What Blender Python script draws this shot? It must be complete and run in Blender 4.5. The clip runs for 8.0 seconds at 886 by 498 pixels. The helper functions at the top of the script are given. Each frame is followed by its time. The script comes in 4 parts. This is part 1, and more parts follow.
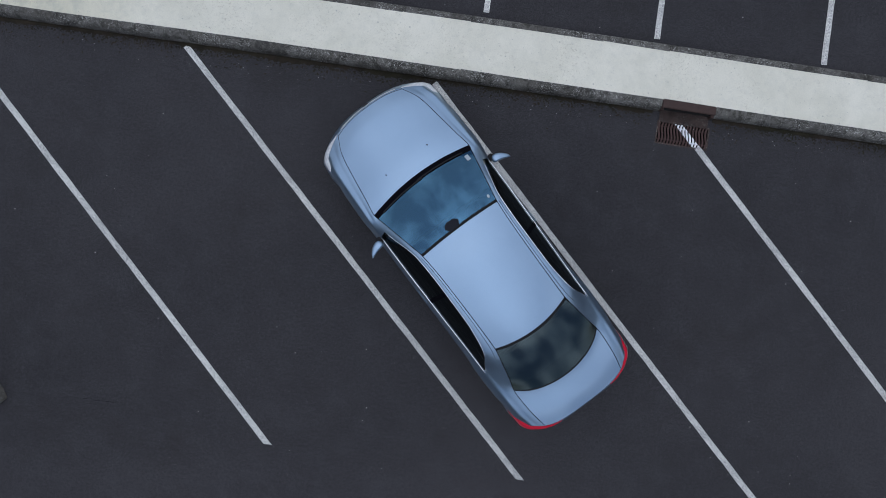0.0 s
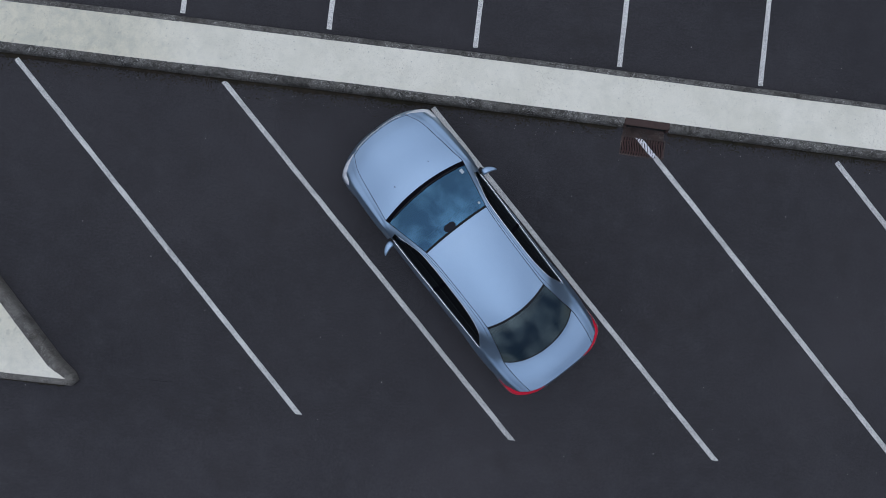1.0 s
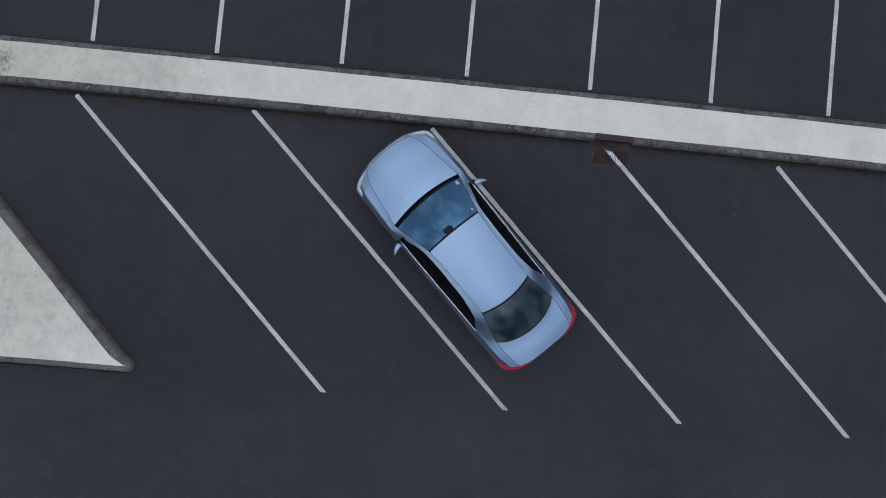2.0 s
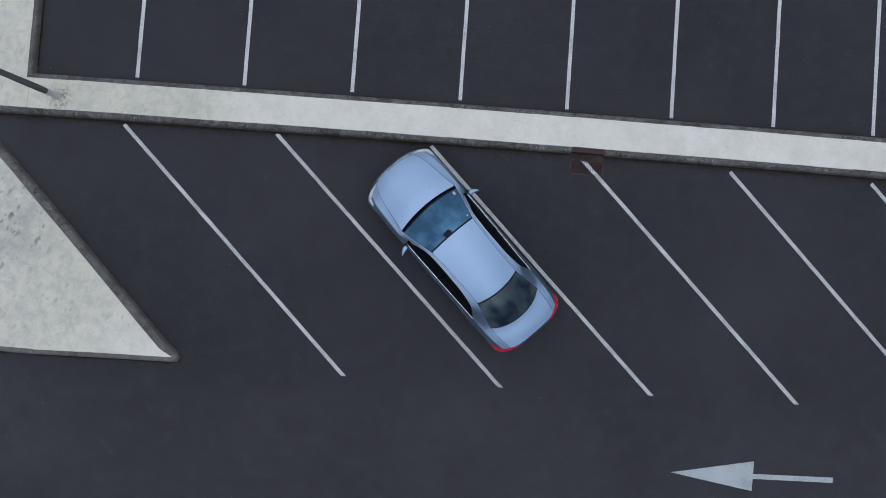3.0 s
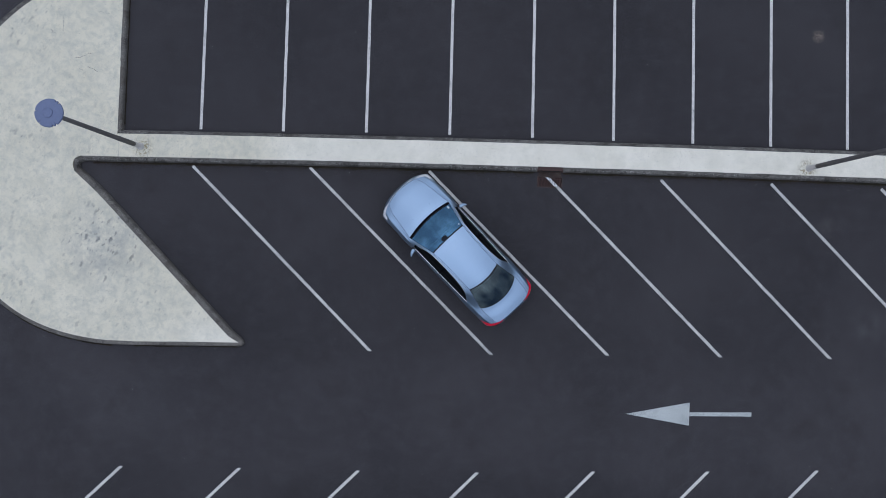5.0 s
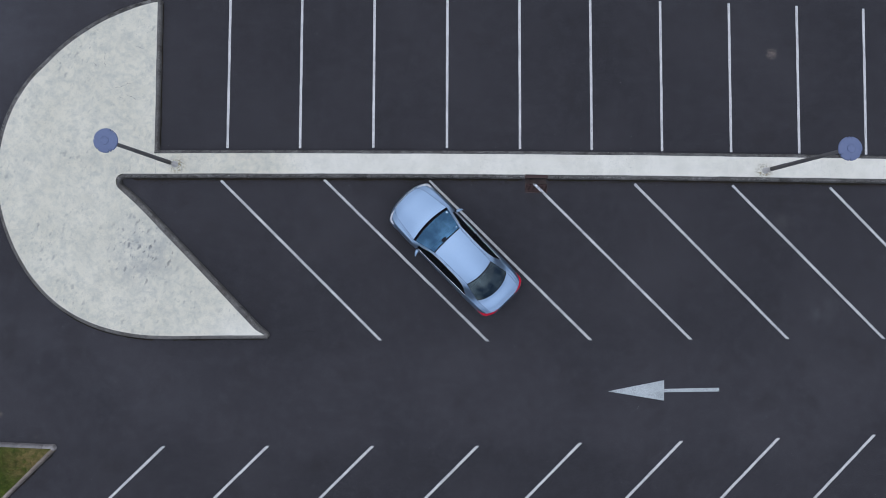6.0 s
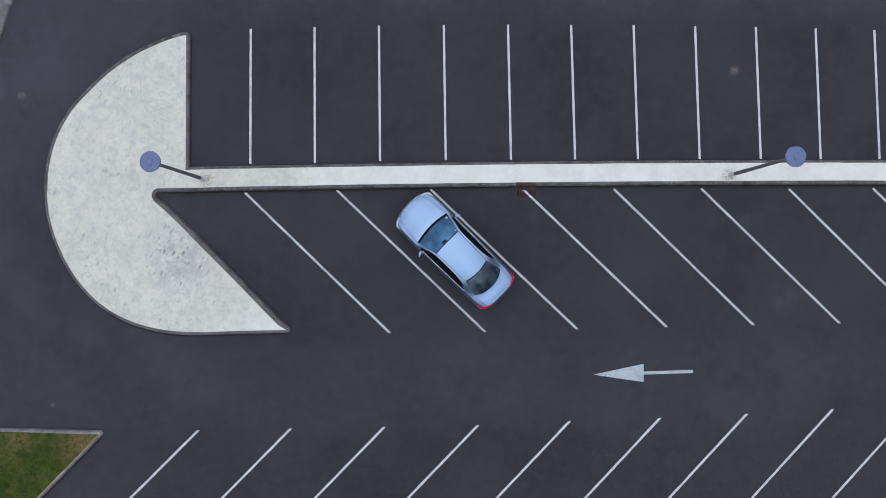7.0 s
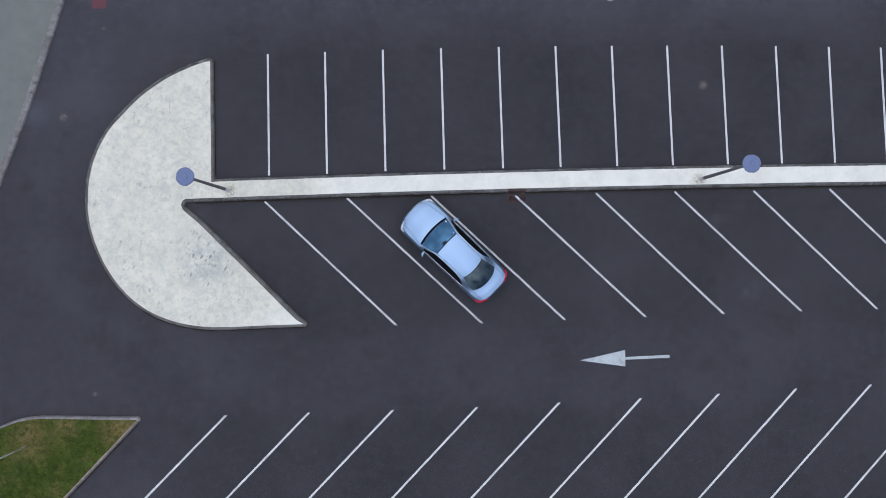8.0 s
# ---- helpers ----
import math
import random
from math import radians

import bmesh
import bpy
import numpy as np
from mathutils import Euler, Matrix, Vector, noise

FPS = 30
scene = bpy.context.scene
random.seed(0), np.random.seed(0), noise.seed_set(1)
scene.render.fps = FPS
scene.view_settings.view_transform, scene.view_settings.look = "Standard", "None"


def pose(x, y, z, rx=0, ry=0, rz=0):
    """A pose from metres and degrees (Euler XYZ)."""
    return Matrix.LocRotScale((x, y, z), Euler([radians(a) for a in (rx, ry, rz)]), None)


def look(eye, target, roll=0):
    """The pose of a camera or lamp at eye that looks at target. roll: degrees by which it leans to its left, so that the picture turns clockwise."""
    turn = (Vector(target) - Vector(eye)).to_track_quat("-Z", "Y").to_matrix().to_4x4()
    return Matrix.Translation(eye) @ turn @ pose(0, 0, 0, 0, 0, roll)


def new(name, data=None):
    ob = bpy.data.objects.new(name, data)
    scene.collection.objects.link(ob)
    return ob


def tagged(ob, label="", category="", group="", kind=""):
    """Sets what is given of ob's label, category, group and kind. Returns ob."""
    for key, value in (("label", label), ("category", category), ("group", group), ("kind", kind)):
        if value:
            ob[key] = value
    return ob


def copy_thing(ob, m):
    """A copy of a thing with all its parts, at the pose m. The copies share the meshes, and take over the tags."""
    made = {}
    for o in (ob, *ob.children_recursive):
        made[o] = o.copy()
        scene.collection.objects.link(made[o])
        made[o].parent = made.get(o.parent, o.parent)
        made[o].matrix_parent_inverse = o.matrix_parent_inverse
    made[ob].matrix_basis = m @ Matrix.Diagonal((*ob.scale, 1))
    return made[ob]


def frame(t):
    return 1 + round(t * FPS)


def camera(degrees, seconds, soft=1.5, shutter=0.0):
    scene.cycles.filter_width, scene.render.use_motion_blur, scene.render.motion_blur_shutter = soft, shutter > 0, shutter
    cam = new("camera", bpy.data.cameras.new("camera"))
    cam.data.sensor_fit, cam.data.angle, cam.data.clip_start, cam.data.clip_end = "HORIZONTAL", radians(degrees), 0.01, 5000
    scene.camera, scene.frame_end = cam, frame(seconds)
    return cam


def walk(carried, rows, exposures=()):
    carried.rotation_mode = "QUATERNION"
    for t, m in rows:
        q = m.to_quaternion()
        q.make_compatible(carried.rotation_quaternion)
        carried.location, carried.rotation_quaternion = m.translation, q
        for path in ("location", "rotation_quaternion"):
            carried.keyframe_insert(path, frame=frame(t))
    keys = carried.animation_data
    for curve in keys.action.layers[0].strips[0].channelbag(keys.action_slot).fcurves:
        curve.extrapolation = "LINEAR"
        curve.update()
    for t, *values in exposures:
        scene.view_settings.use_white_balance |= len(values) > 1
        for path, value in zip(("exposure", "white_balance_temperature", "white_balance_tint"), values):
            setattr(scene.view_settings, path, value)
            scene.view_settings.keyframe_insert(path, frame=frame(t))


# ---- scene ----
cam = camera(70.957, 8.0, soft=0.65)
PATH = [
    (0.0, -0.213, 0.083, 8.644, 0.189, -0.846, 8.798),
    (0.5, -0.219, 0.065, 9.436, 0.261, -0.845, 8.213),
    (1.0, -0.233, 0.024, 10.274, 0.326, -0.862, 7.617),
    (1.5, -0.245, -0.003, 11.130, 0.383, -0.878, 6.973),
    (3.0, -0.298, -0.029, 13.972, 0.496, -0.871, 4.922),
    (3.5, -0.308, -0.023, 14.914, 0.498, -0.825, 4.258),
    (4.0, -0.282, -0.016, 15.930, 0.476, -0.763, 3.575),
    (4.5, -0.263, -0.012, 16.984, 0.463, -0.676, 2.897),
    (6.0, -0.205, -0.059, 20.527, 0.546, -0.384, 1.017),
    (6.5, -0.191, -0.075, 21.714, 0.599, -0.272, 0.470),
    (7.0, -0.169, -0.082, 23.010, 0.661, -0.166, -0.019),
    (7.5, -0.138, -0.109, 24.265, 0.713, -0.061, -0.441),
    (8.0, -0.099, -0.135, 25.608, 0.754, 0.034, -0.857),
]
walk(cam, [(t, pose(x, y, z, rx, ry, rz)) for t, x, y, z, rx, ry, rz in PATH], exposures=[(0.0, 0.34, 6510.0, 12.0), (0.5, 0.36, 6490.0, 12.7), (1.0, 0.32, 6450.0, 12.9), (1.5, 0.24, 6430.0, 13.0), (3.0, 0.36, 6390.0, 13.7), (4.5, 0.41, 6370.0, 14.5), (6.0, 0.57, 6360.0, 15.0), (6.5, 0.67, 6340.0, 16.1), (7.5, 0.7, 6340.0, 16.1), (8.0, 0.81, 6340.0, 16.1)])

# ---------------------------------------------------------------- world and sun
world = bpy.data.worlds.new("overcast_sky")
scene.world = world
world.use_nodes = True
wn, wl = world.node_tree.nodes, world.node_tree.links
wn.clear()
w_out = wn.new("ShaderNodeOutputWorld")
w_bg = wn.new("ShaderNodeBackground")
w_sky = wn.new("ShaderNodeTexSky")
w_sky.sky_type = "NISHITA"
w_sky.sun_disc = False
w_sky.sun_elevation = radians(80)
w_sky.sun_rotation = radians(315)
w_tc = wn.new("ShaderNodeTexCoord")
w_noise = wn.new("ShaderNodeTexNoise")
w_noise.inputs["Scale"].default_value = 3.6
w_noise.inputs["Detail"].default_value = 9.0
w_noise.inputs["Roughness"].default_value = 0.57
w_noise.inputs["Distortion"].default_value = 0.3
w_ramp = wn.new("ShaderNodeValToRGB")
w_ramp.color_ramp.elements[0].position, w_ramp.color_ramp.elements[1].position = 0.42, 0.68
w_mix = wn.new("ShaderNodeMix")
w_mix.data_type = "RGBA"
w_cloud = wn.new("ShaderNodeRGB")
w_cloud.outputs[0].default_value = (7.6, 8.6, 10.4, 1)
wl.new(w_tc.outputs["Generated"], w_noise.inputs["Vector"])
wl.new(w_noise.outputs["Fac"], w_ramp.inputs["Fac"])
wl.new(w_ramp.outputs["Color"], w_mix.inputs[0])
w_deep = wn.new("ShaderNodeMix")
w_deep.data_type, w_deep.blend_type = "RGBA", "MULTIPLY"
w_deep.inputs[0].default_value = 1.0
w_deep.inputs[7].default_value = (0.60, 0.62, 0.66, 1)
wl.new(w_sky.outputs["Color"], w_deep.inputs[6])
wl.new(w_deep.outputs[2], w_mix.inputs[6])
wl.new(w_cloud.outputs[0], w_mix.inputs[7])
w_sep = wn.new("ShaderNodeSeparateXYZ")
w_up = wn.new("ShaderNodeMapRange")
w_up.inputs["From Min"].default_value, w_up.inputs["From Max"].default_value = 0.0, 1.0
w_tint = wn.new("ShaderNodeMix")
w_tint.data_type = "RGBA"
w_tint.inputs[6].default_value, w_tint.inputs[7].default_value = (0.47, 0.43, 0.395, 1), (1.09, 1.155, 1.20, 1)
w_grad = wn.new("ShaderNodeMix")
w_grad.data_type, w_grad.blend_type = "RGBA", "MULTIPLY"
w_grad.inputs[0].default_value = 1.0
wl.new(w_tc.outputs["Generated"], w_sep.inputs[0])
wl.new(w_sep.outputs[2], w_up.inputs["Value"])
wl.new(w_mix.outputs[2], w_grad.inputs[6])
wl.new(w_up.outputs["Result"], w_tint.inputs[0])
wl.new(w_tint.outputs[2], w_grad.inputs[7])
wl.new(w_grad.outputs[2], w_bg.inputs["Color"])
w_bg.inputs["Strength"].default_value = 0.107
wl.new(w_bg.outputs["Background"], w_out.inputs["Surface"])

sun_data = bpy.data.lights.new("sun", "SUN")
sun_data.energy, sun_data.angle, sun_data.color = 0.6, radians(126), (1.0, 0.97, 0.93)
sun = new("sun", sun_data)
sun.matrix_world = look((0, 0, 30), (1.5, -1.5, 18))


# ---------------------------------------------------------------- materials
class Nodes:
    """A small wrapper for writing node materials."""

    def __init__(self, name):
        self.mat = bpy.data.materials.new(name)
        self.mat.use_nodes = True
        self.tree = self.mat.node_tree
        self.bsdf = self.tree.nodes["Principled BSDF"]
        self.out = self.tree.nodes["Material Output"]

    def add(self, kind, **inputs):
        n = self.tree.nodes.new(kind)
        for k, v in inputs.items():
            n.inputs[k.replace("_", " ")].default_value = v
        return n

    def link(self, a, b):
        self.tree.links.new(a, b)

    def coords(self, which="Object"):
        return self.add("ShaderNodeTexCoord").outputs[which]

    def place(self):
        return self.add("ShaderNodeNewGeometry").outputs["Position"]

    def noise(self, vec, scale, detail=4.0, rough=0.55, distort=0.0):
        n = self.add("ShaderNodeTexNoise", Scale=scale, Detail=detail, Roughness=rough, Distortion=distort)
        self.link(vec, n.inputs["Vector"])
        return n.outputs["Fac"]

    def cells(self, vec, scale, out="Distance", flat=False):
        n = self.add("ShaderNodeTexVoronoi", Scale=scale)
        n.voronoi_dimensions = "2D" if flat else "3D"
        self.link(vec, n.inputs["Vector"])
        return n.outputs[out]

    def ramp(self, fac, p0, p1, c0=(0, 0, 0, 1), c1=(1, 1, 1, 1)):
        n = self.add("ShaderNodeValToRGB")
        e = n.color_ramp.elements
        e[0].position, e[1].position, e[0].color, e[1].color = p0, p1, c0, c1
        self.link(fac, n.inputs["Fac"])
        return n.outputs["Color"]

    def mix(self, fac, a, b, mode="MIX"):
        n = self.add("ShaderNodeMix")
        n.data_type, n.blend_type = "RGBA", mode
        for sock, v in ((n.inputs[0], fac), (n.inputs[6], a), (n.inputs[7], b)):
            if isinstance(v, bpy.types.NodeSocket):
                self.link(v, sock)
            elif isinstance(v, (int, float)):
                sock.default_value = v
            else:
                sock.default_value = (*v, 1) if len(v) == 3 else v
        return n.outputs[2]

    def maths(self, op, a, b=0.0):
        n = self.add("ShaderNodeMath")
        n.operation = op
        for sock, v in ((n.inputs[0], a), (n.inputs[1], b)):
            if isinstance(v, bpy.types.NodeSocket):
                self.link(v, sock)
            else:
                sock.default_value = v
        return n.outputs[0]

    def spot(self, vec, x, y, r0, r1):
        """1 within r0 of a place on the plan, 0 past r1."""
        n = self.add("ShaderNodeVectorMath")
        n.operation = "DISTANCE"
        self.link(vec, n.inputs[0])
        n.inputs[1].default_value = (x, y, 0.1)
        r = self.add("ShaderNodeMapRange")
        r.interpolation_type = "SMOOTHSTEP"
        for key, v in (("From Min", r0), ("From Max", r1), ("To Min", 1.0), ("To Max", 0.0)):
            r.inputs[key].default_value = v
        self.link(n.outputs["Value"], r.inputs["Value"])
        return r.outputs["Result"]

    def step(self, value, lo, hi):
        r = self.add("ShaderNodeMapRange")
        r.interpolation_type = "SMOOTHSTEP"
        r.inputs["From Min"].default_value, r.inputs["From Max"].default_value = lo, hi
        self.link(value, r.inputs["Value"])
        return r.outputs["Result"]

    def bump(self, height, strength=0.3, distance=0.01):
        n = self.add("ShaderNodeBump", Strength=strength, Distance=distance)
        self.link(height, n.inputs["Height"])
        self.link(n.outputs["Normal"], self.bsdf.inputs["Normal"])

    def set(self, **inputs):
        for k, v in inputs.items():
            sock = self.bsdf.inputs[k.replace("_", " ")]
            if isinstance(v, bpy.types.NodeSocket):
                self.link(v, sock)
            else:
                sock.default_value = (*v, 1) if isinstance(v, tuple) and len(v) == 3 else v
        return self.mat


def mat_asphalt():
    m = Nodes("asphalt")
    p = m.place()
    base = m.ramp(m.noise(p, 0.22, 5, 0.6, 0.4), 0.3, 0.72, (0.0275, 0.0262, 0.0285, 1), (0.044, 0.042, 0.0445, 1))
    base = m.mix(m.maths("MULTIPLY", m.ramp(m.noise(p, 2.6, 6, 0.7), 0.45, 0.75), 0.5), base, (0.052, 0.052, 0.056))
    # the driven lanes are worn paler than the bays
    sep = m.add("ShaderNodeSeparateXYZ")
    wander = m.add("ShaderNodeTexNoise", Scale=0.5, Detail=3.0)
    m.link(p, wander.inputs["Vector"])
    shift = m.maths("MULTIPLY", m.maths("SUBTRACT", wander.outputs["Fac"], 0.5), 1.6)
    m.link(p, sep.inputs[0])
    px, py = m.maths("ADD", sep.outputs[0], shift), m.maths("ADD", sep.outputs[1], shift)
    inner = m.maths("MULTIPLY", m.maths("MULTIPLY", m.step(py, -3.9, -2.6), m.step(px, -10.4, -9.4)), m.maths("SUBTRACT", 1.0, m.step(py, 8.2, 9.2)))
    lower = m.maths("MULTIPLY", m.maths("SUBTRACT", 1.0, m.step(py, -7.0, -6.0)), m.step(px, -13.0, -11.0))
    bays = m.maths("MAXIMUM", inner, lower)
    base = m.mix(bays, m.mix(1.0, base, (1.16, 1.16, 1.16), "MULTIPLY"), base)
    far_lane = m.maths("MAXIMUM", m.step(py, 8.8, 10.6), m.maths("MULTIPLY", m.maths("SUBTRACT", 1.0, m.step(px, -15.0, -12.0)), m.step(py, 3.0, 8.0)))
    base = m.mix(far_lane, base, m.mix(1.0, base, (1.25, 1.28, 1.30), "MULTIPLY"))
    ring = m.maths("SUBTRACT", m.spot(p, -9.4, 2.4, 7.3, 8.6), m.spot(p, -9.4, 2.4, 5.6, 6.9))
    ring = m.maths("MULTIPLY", m.maths("MULTIPLY", ring, m.ramp(m.noise(p, 0.45, 4, 0.6), 0.40, 0.62)), m.maths("SUBTRACT", 1.0, m.step(px, -8.0, -6.0)))
    base = m.mix(m.maths("MULTIPLY", ring, 0.30), base, (0.070, 0.070, 0.074))
    for sx, sy, sr in ((10.735, 6.815, 0.17), (10.56, 4.66, 0.07), (-15.72, 5.87, 0.15), (-14.03, 9.56, 0.10), (-13.945, -5.95, 0.07), (-13.30, -6.26, 0.08), (-14.5, -5.55, 0.11)):
        base = m.mix(m.maths("MULTIPLY", m.spot(p, sx, sy, 0.02, sr * 1.6), m.ramp(m.noise(p, 9, 4), 0.35, 0.6)), base, (0.22, 0.18, 0.145))
    base = m.mix(m.maths("MULTIPLY", m.spot(p, -16.9, 6.06, 0.1, 0.8), 0.5), base, (0.085, 0.090, 0.105))
    for sx, sy, sr, tone in ((12.45, -1.64, 0.75, (0.062, 0.062, 0.064)), (15.72, 4.14, 1.1, (0.024, 0.023, 0.024)), (11.2, 1.2, 0.5, (0.060, 0.058, 0.058))):
        base = m.mix(m.maths("MULTIPLY", m.spot(p, sx, sy, sr * 0.2, sr), m.ramp(m.noise(p, 2.3, 6, 0.7), 0.38, 0.66)), base, tone)
    grain = m.noise(p, 70, 4, 0.8)
    base = m.mix(0.68, base, m.ramp(grain, 0.37, 0.63, (0.30, 0.30, 0.30, 1), (1.72, 1.70, 1.68, 1)), "MULTIPLY")
    base = m.mix(0.8, base, m.ramp(m.noise(p, 26, 4, 0.75), 0.36, 0.64, (0.72, 0.72, 0.72, 1), (1.30, 1.29, 1.28, 1)), "MULTIPLY")
    # scattered pale chippings of two sizes
    for scale, size, share, tone in ((58, 0.30, 0.86, (0.095, 0.095, 0.098)), (24, 0.20, 0.950, (0.16, 0.157, 0.157)), (5.0, 0.055, 0.70, (0.27, 0.25, 0.24))):
        chip = m.maths("MULTIPLY", m.ramp(m.cells(p, scale), size * 0.6, size, (1, 1, 1, 1), (0, 0, 0, 1)), m.ramp(m.cells(p, scale, "Color"), share, share + 0.03))
        base = m.mix(chip, base, tone)
    # oil and rust coloured stains
    base = m.mix(m.maths("MULTIPLY", m.ramp(m.noise(p, 0.8, 6, 0.66), 0.55, 0.76), 0.6), base, (0.025, 0.022, 0.021))
    m.bump(m.mix(0.4, grain, m.noise(p, 45, 3)), 0.35, 0.006)
    return m.set(Base_Color=base, Roughness=0.88, Specular_IOR_Level=0.3)


def mat_paint_line(name, tone, wear):
    m = Nodes(name)
    p = m.place()
    fine = m.noise(p, 62, 4, 0.8)
    patchy = m.noise(p, 1.7, 4, 0.6)
    lost = m.maths("ADD", fine, m.maths("MULTIPLY", m.maths("SUBTRACT", patchy, 0.5), 0.30))
    colour = m.mix(m.ramp(lost, wear, wear + 0.12, (1, 1, 1, 1), (0, 0, 0, 1)), tone, (0.17, 0.17, 0.17))
    colour = m.mix(m.maths("MULTIPLY", m.ramp(m.noise(p, 28, 4, 0.8), 0.40, 0.62), 0.8), colour, tuple(c * 0.62 for c in tone))
    m.bump(fine, 0.4, 0.004)
    return m.set(Base_Color=colour, Roughness=0.75)


def mat_island():
    m = Nodes("pale_island_concrete")
    p = m.place()
    head = m.spot(p, -11.2, 2.2, 5.2, 7.4)
    base = m.ramp(m.noise(p, 0.9, 6, 0.62, 0.3), 0.28, 0.74, (0.760, 0.726, 0.592, 1), (0.870, 0.833, 0.698, 1))
    base = m.mix(head, base, m.mix(1.0, base, (0.895, 0.88, 0.82), "MULTIPLY"))
    base = m.mix(m.maths("MULTIPLY", m.ramp(m.noise(p, 1.5, 5, 0.62, 0.4), 0.44, 0.68), 0.38), base, (0.61, 0.59, 0.465))
    wet = m.maths("MULTIPLY", m.ramp(m.noise(p, 4.2, 7, 0.72, 0.3), 0.44, 0.68), m.maths("ADD", m.maths("MULTIPLY", head, 0.55), 0.14))
    base = m.mix(wet, base, (0.48, 0.485, 0.40))
    base = m.mix(m.maths("MULTIPLY", m.ramp(m.noise(p, 11.0, 5, 0.7, 0.2), 0.52, 0.68), 0.16), base, (0.46, 0.46, 0.40))
    # sparse dark dabs, all leaning one way, thickest on the worn patch
    jag = m.add("ShaderNodeTexNoise", Scale=7.0, Detail=5.0, Roughness=0.65)
    m.link(p, jag.inputs["Vector"])
    rough_p = m.add("ShaderNodeMix")
    rough_p.data_type = "VECTOR"
    rough_p.inputs[0].default_value = 0.16
    m.link(p, rough_p.inputs[4])
    m.link(jag.outputs["Color"], rough_p.inputs[5])
    mp = m.add("ShaderNodeMapping", Scale=(0.45, 1.0, 1.0))
    mp.vector_type = "TEXTURE"
    mp.inputs["Rotation"].default_value = (0, 0, radians(-26))
    m.link(rough_p.outputs[1], mp.inputs["Vector"])
    streak = mp.outputs["Vector"]
    worn = m.spot(p, -9.85, -0.1, 0.5, 1.7)
    spread = m.maths("MULTIPLY", m.ramp(m.noise(p, 0.7, 3, 0.5), 0.42, 0.60), m.maths("MULTIPLY", head, 0.38))
    where = m.maths("MAXIMUM", m.maths("MULTIPLY", worn, 0.95), spread)
    for scale, size, share, depth in ((1.5, 0.16, 0.50, 0.95), (2.8, 0.18, 0.52, 0.8), (5.5, 0.21, 0.58, 0.6)):
        dab = m.maths("MULTIPLY", m.ramp(m.cells(streak, scale, flat=True), size * 0.42, size, (1, 1, 1, 1), (0, 0, 0, 1)), m.ramp(m.cells(streak, scale, "Color", True), share, share + 0.1))
        base = m.mix(m.maths("MULTIPLY", m.maths("MULTIPLY", dab, where), depth), base, (0.13, 0.135, 0.13))
    haze = m.maths("MULTIPLY", m.ramp(m.noise(p, 2.2, 8, 0.74, 0.5), 0.50, 0.70), m.maths("MULTIPLY", head, 0.30))
    base = m.mix(haze, base, (0.40, 0.41, 0.36))
    for scale, lo, hi, share, depth in ((16, 0.12, 0.24, 0.80, 0.5), (34, 0.14, 0.26, 0.84, 0.5), (9, 0.04, 0.10, 0.70, 0.35)):
        fleck = m.maths("MULTIPLY", m.ramp(m.cells(p, scale), lo, hi, (1, 1, 1, 1), (0, 0, 0, 1)), m.ramp(m.cells(p, scale, "Color"), share, share + 0.04))
        base = m.mix(m.maths("MULTIPLY", fleck, depth), base, (0.30, 0.30, 0.27))
    # weathered patch by the slanted kerb, lichen round the lamp bases
    blot = m.maths("MULTIPLY", m.spot(p, -9.85, -0.1, 0.3, 1.7), m.ramp(m.noise(p, 2.4, 7, 0.75), 0.38, 0.60))
    base = m.mix(m.maths("MULTIPLY", blot, 0.75), base, (0.38, 0.385, 0.34))
    for lx, ly in ((-8.84, 2.72), (10.44, 2.88)):
        lich = m.maths("MULTIPLY", m.spot(p, lx, ly, 0.08, 0.38), m.ramp(m.noise(p, 17, 5, 0.7), 0.48, 0.56))
        base = m.mix(m.maths("MULTIPLY", lich, 0.85), base, (0.24, 0.19, 0.08))
    sep = m.add("ShaderNodeSeparateXYZ")
    m.link(p, sep.inputs[0])
    wav = m.maths("MULTIPLY", m.maths("SUBTRACT", m.noise(p, 3.0, 4, 0.6), 0.5), 0.09)
    on_strip = m.maths("MULTIPLY", m.step(sep.outputs[1], 2.1, 2.2), m.maths("SUBTRACT", 1.0, m.step(sep.outputs[1], 3.5, 3.6)))
    for jx in (-9.53, -8.68):
        near = m.maths("ABSOLUTE", m.maths("ADD", m.maths("SUBTRACT", sep.outputs[0], jx), wav))
        line = m.maths("MULTIPLY", m.maths("SUBTRACT", 1.0, m.step(near, 0.003, 0.010)), on_strip)
        base = m.mix(m.maths("MULTIPLY", line, 0.55), base, (0.30, 0.29, 0.25))
    dirt = m.maths("MULTIPLY", m.ramp(m.noise(p, 33, 5, 0.78), 0.55, 0.64), m.ramp(m.noise(p, 1.25, 4, 0.62), 0.42, 0.62))
    base = m.mix(m.maths("MULTIPLY", dirt, 0.5), base, (0.42, 0.37, 0.27))
    grain = m.noise(p, 60, 4, 0.7)
    base = m.mix(0.25, base, m.ramp(grain, 0.3, 0.7, (0.8, 0.8, 0.8, 1), (1.12, 1.12, 1.12, 1)), "MULTIPLY")
    m.bump(grain, 0.35, 0.006)
    return m.set(Base_Color=base, Roughness=0.85)


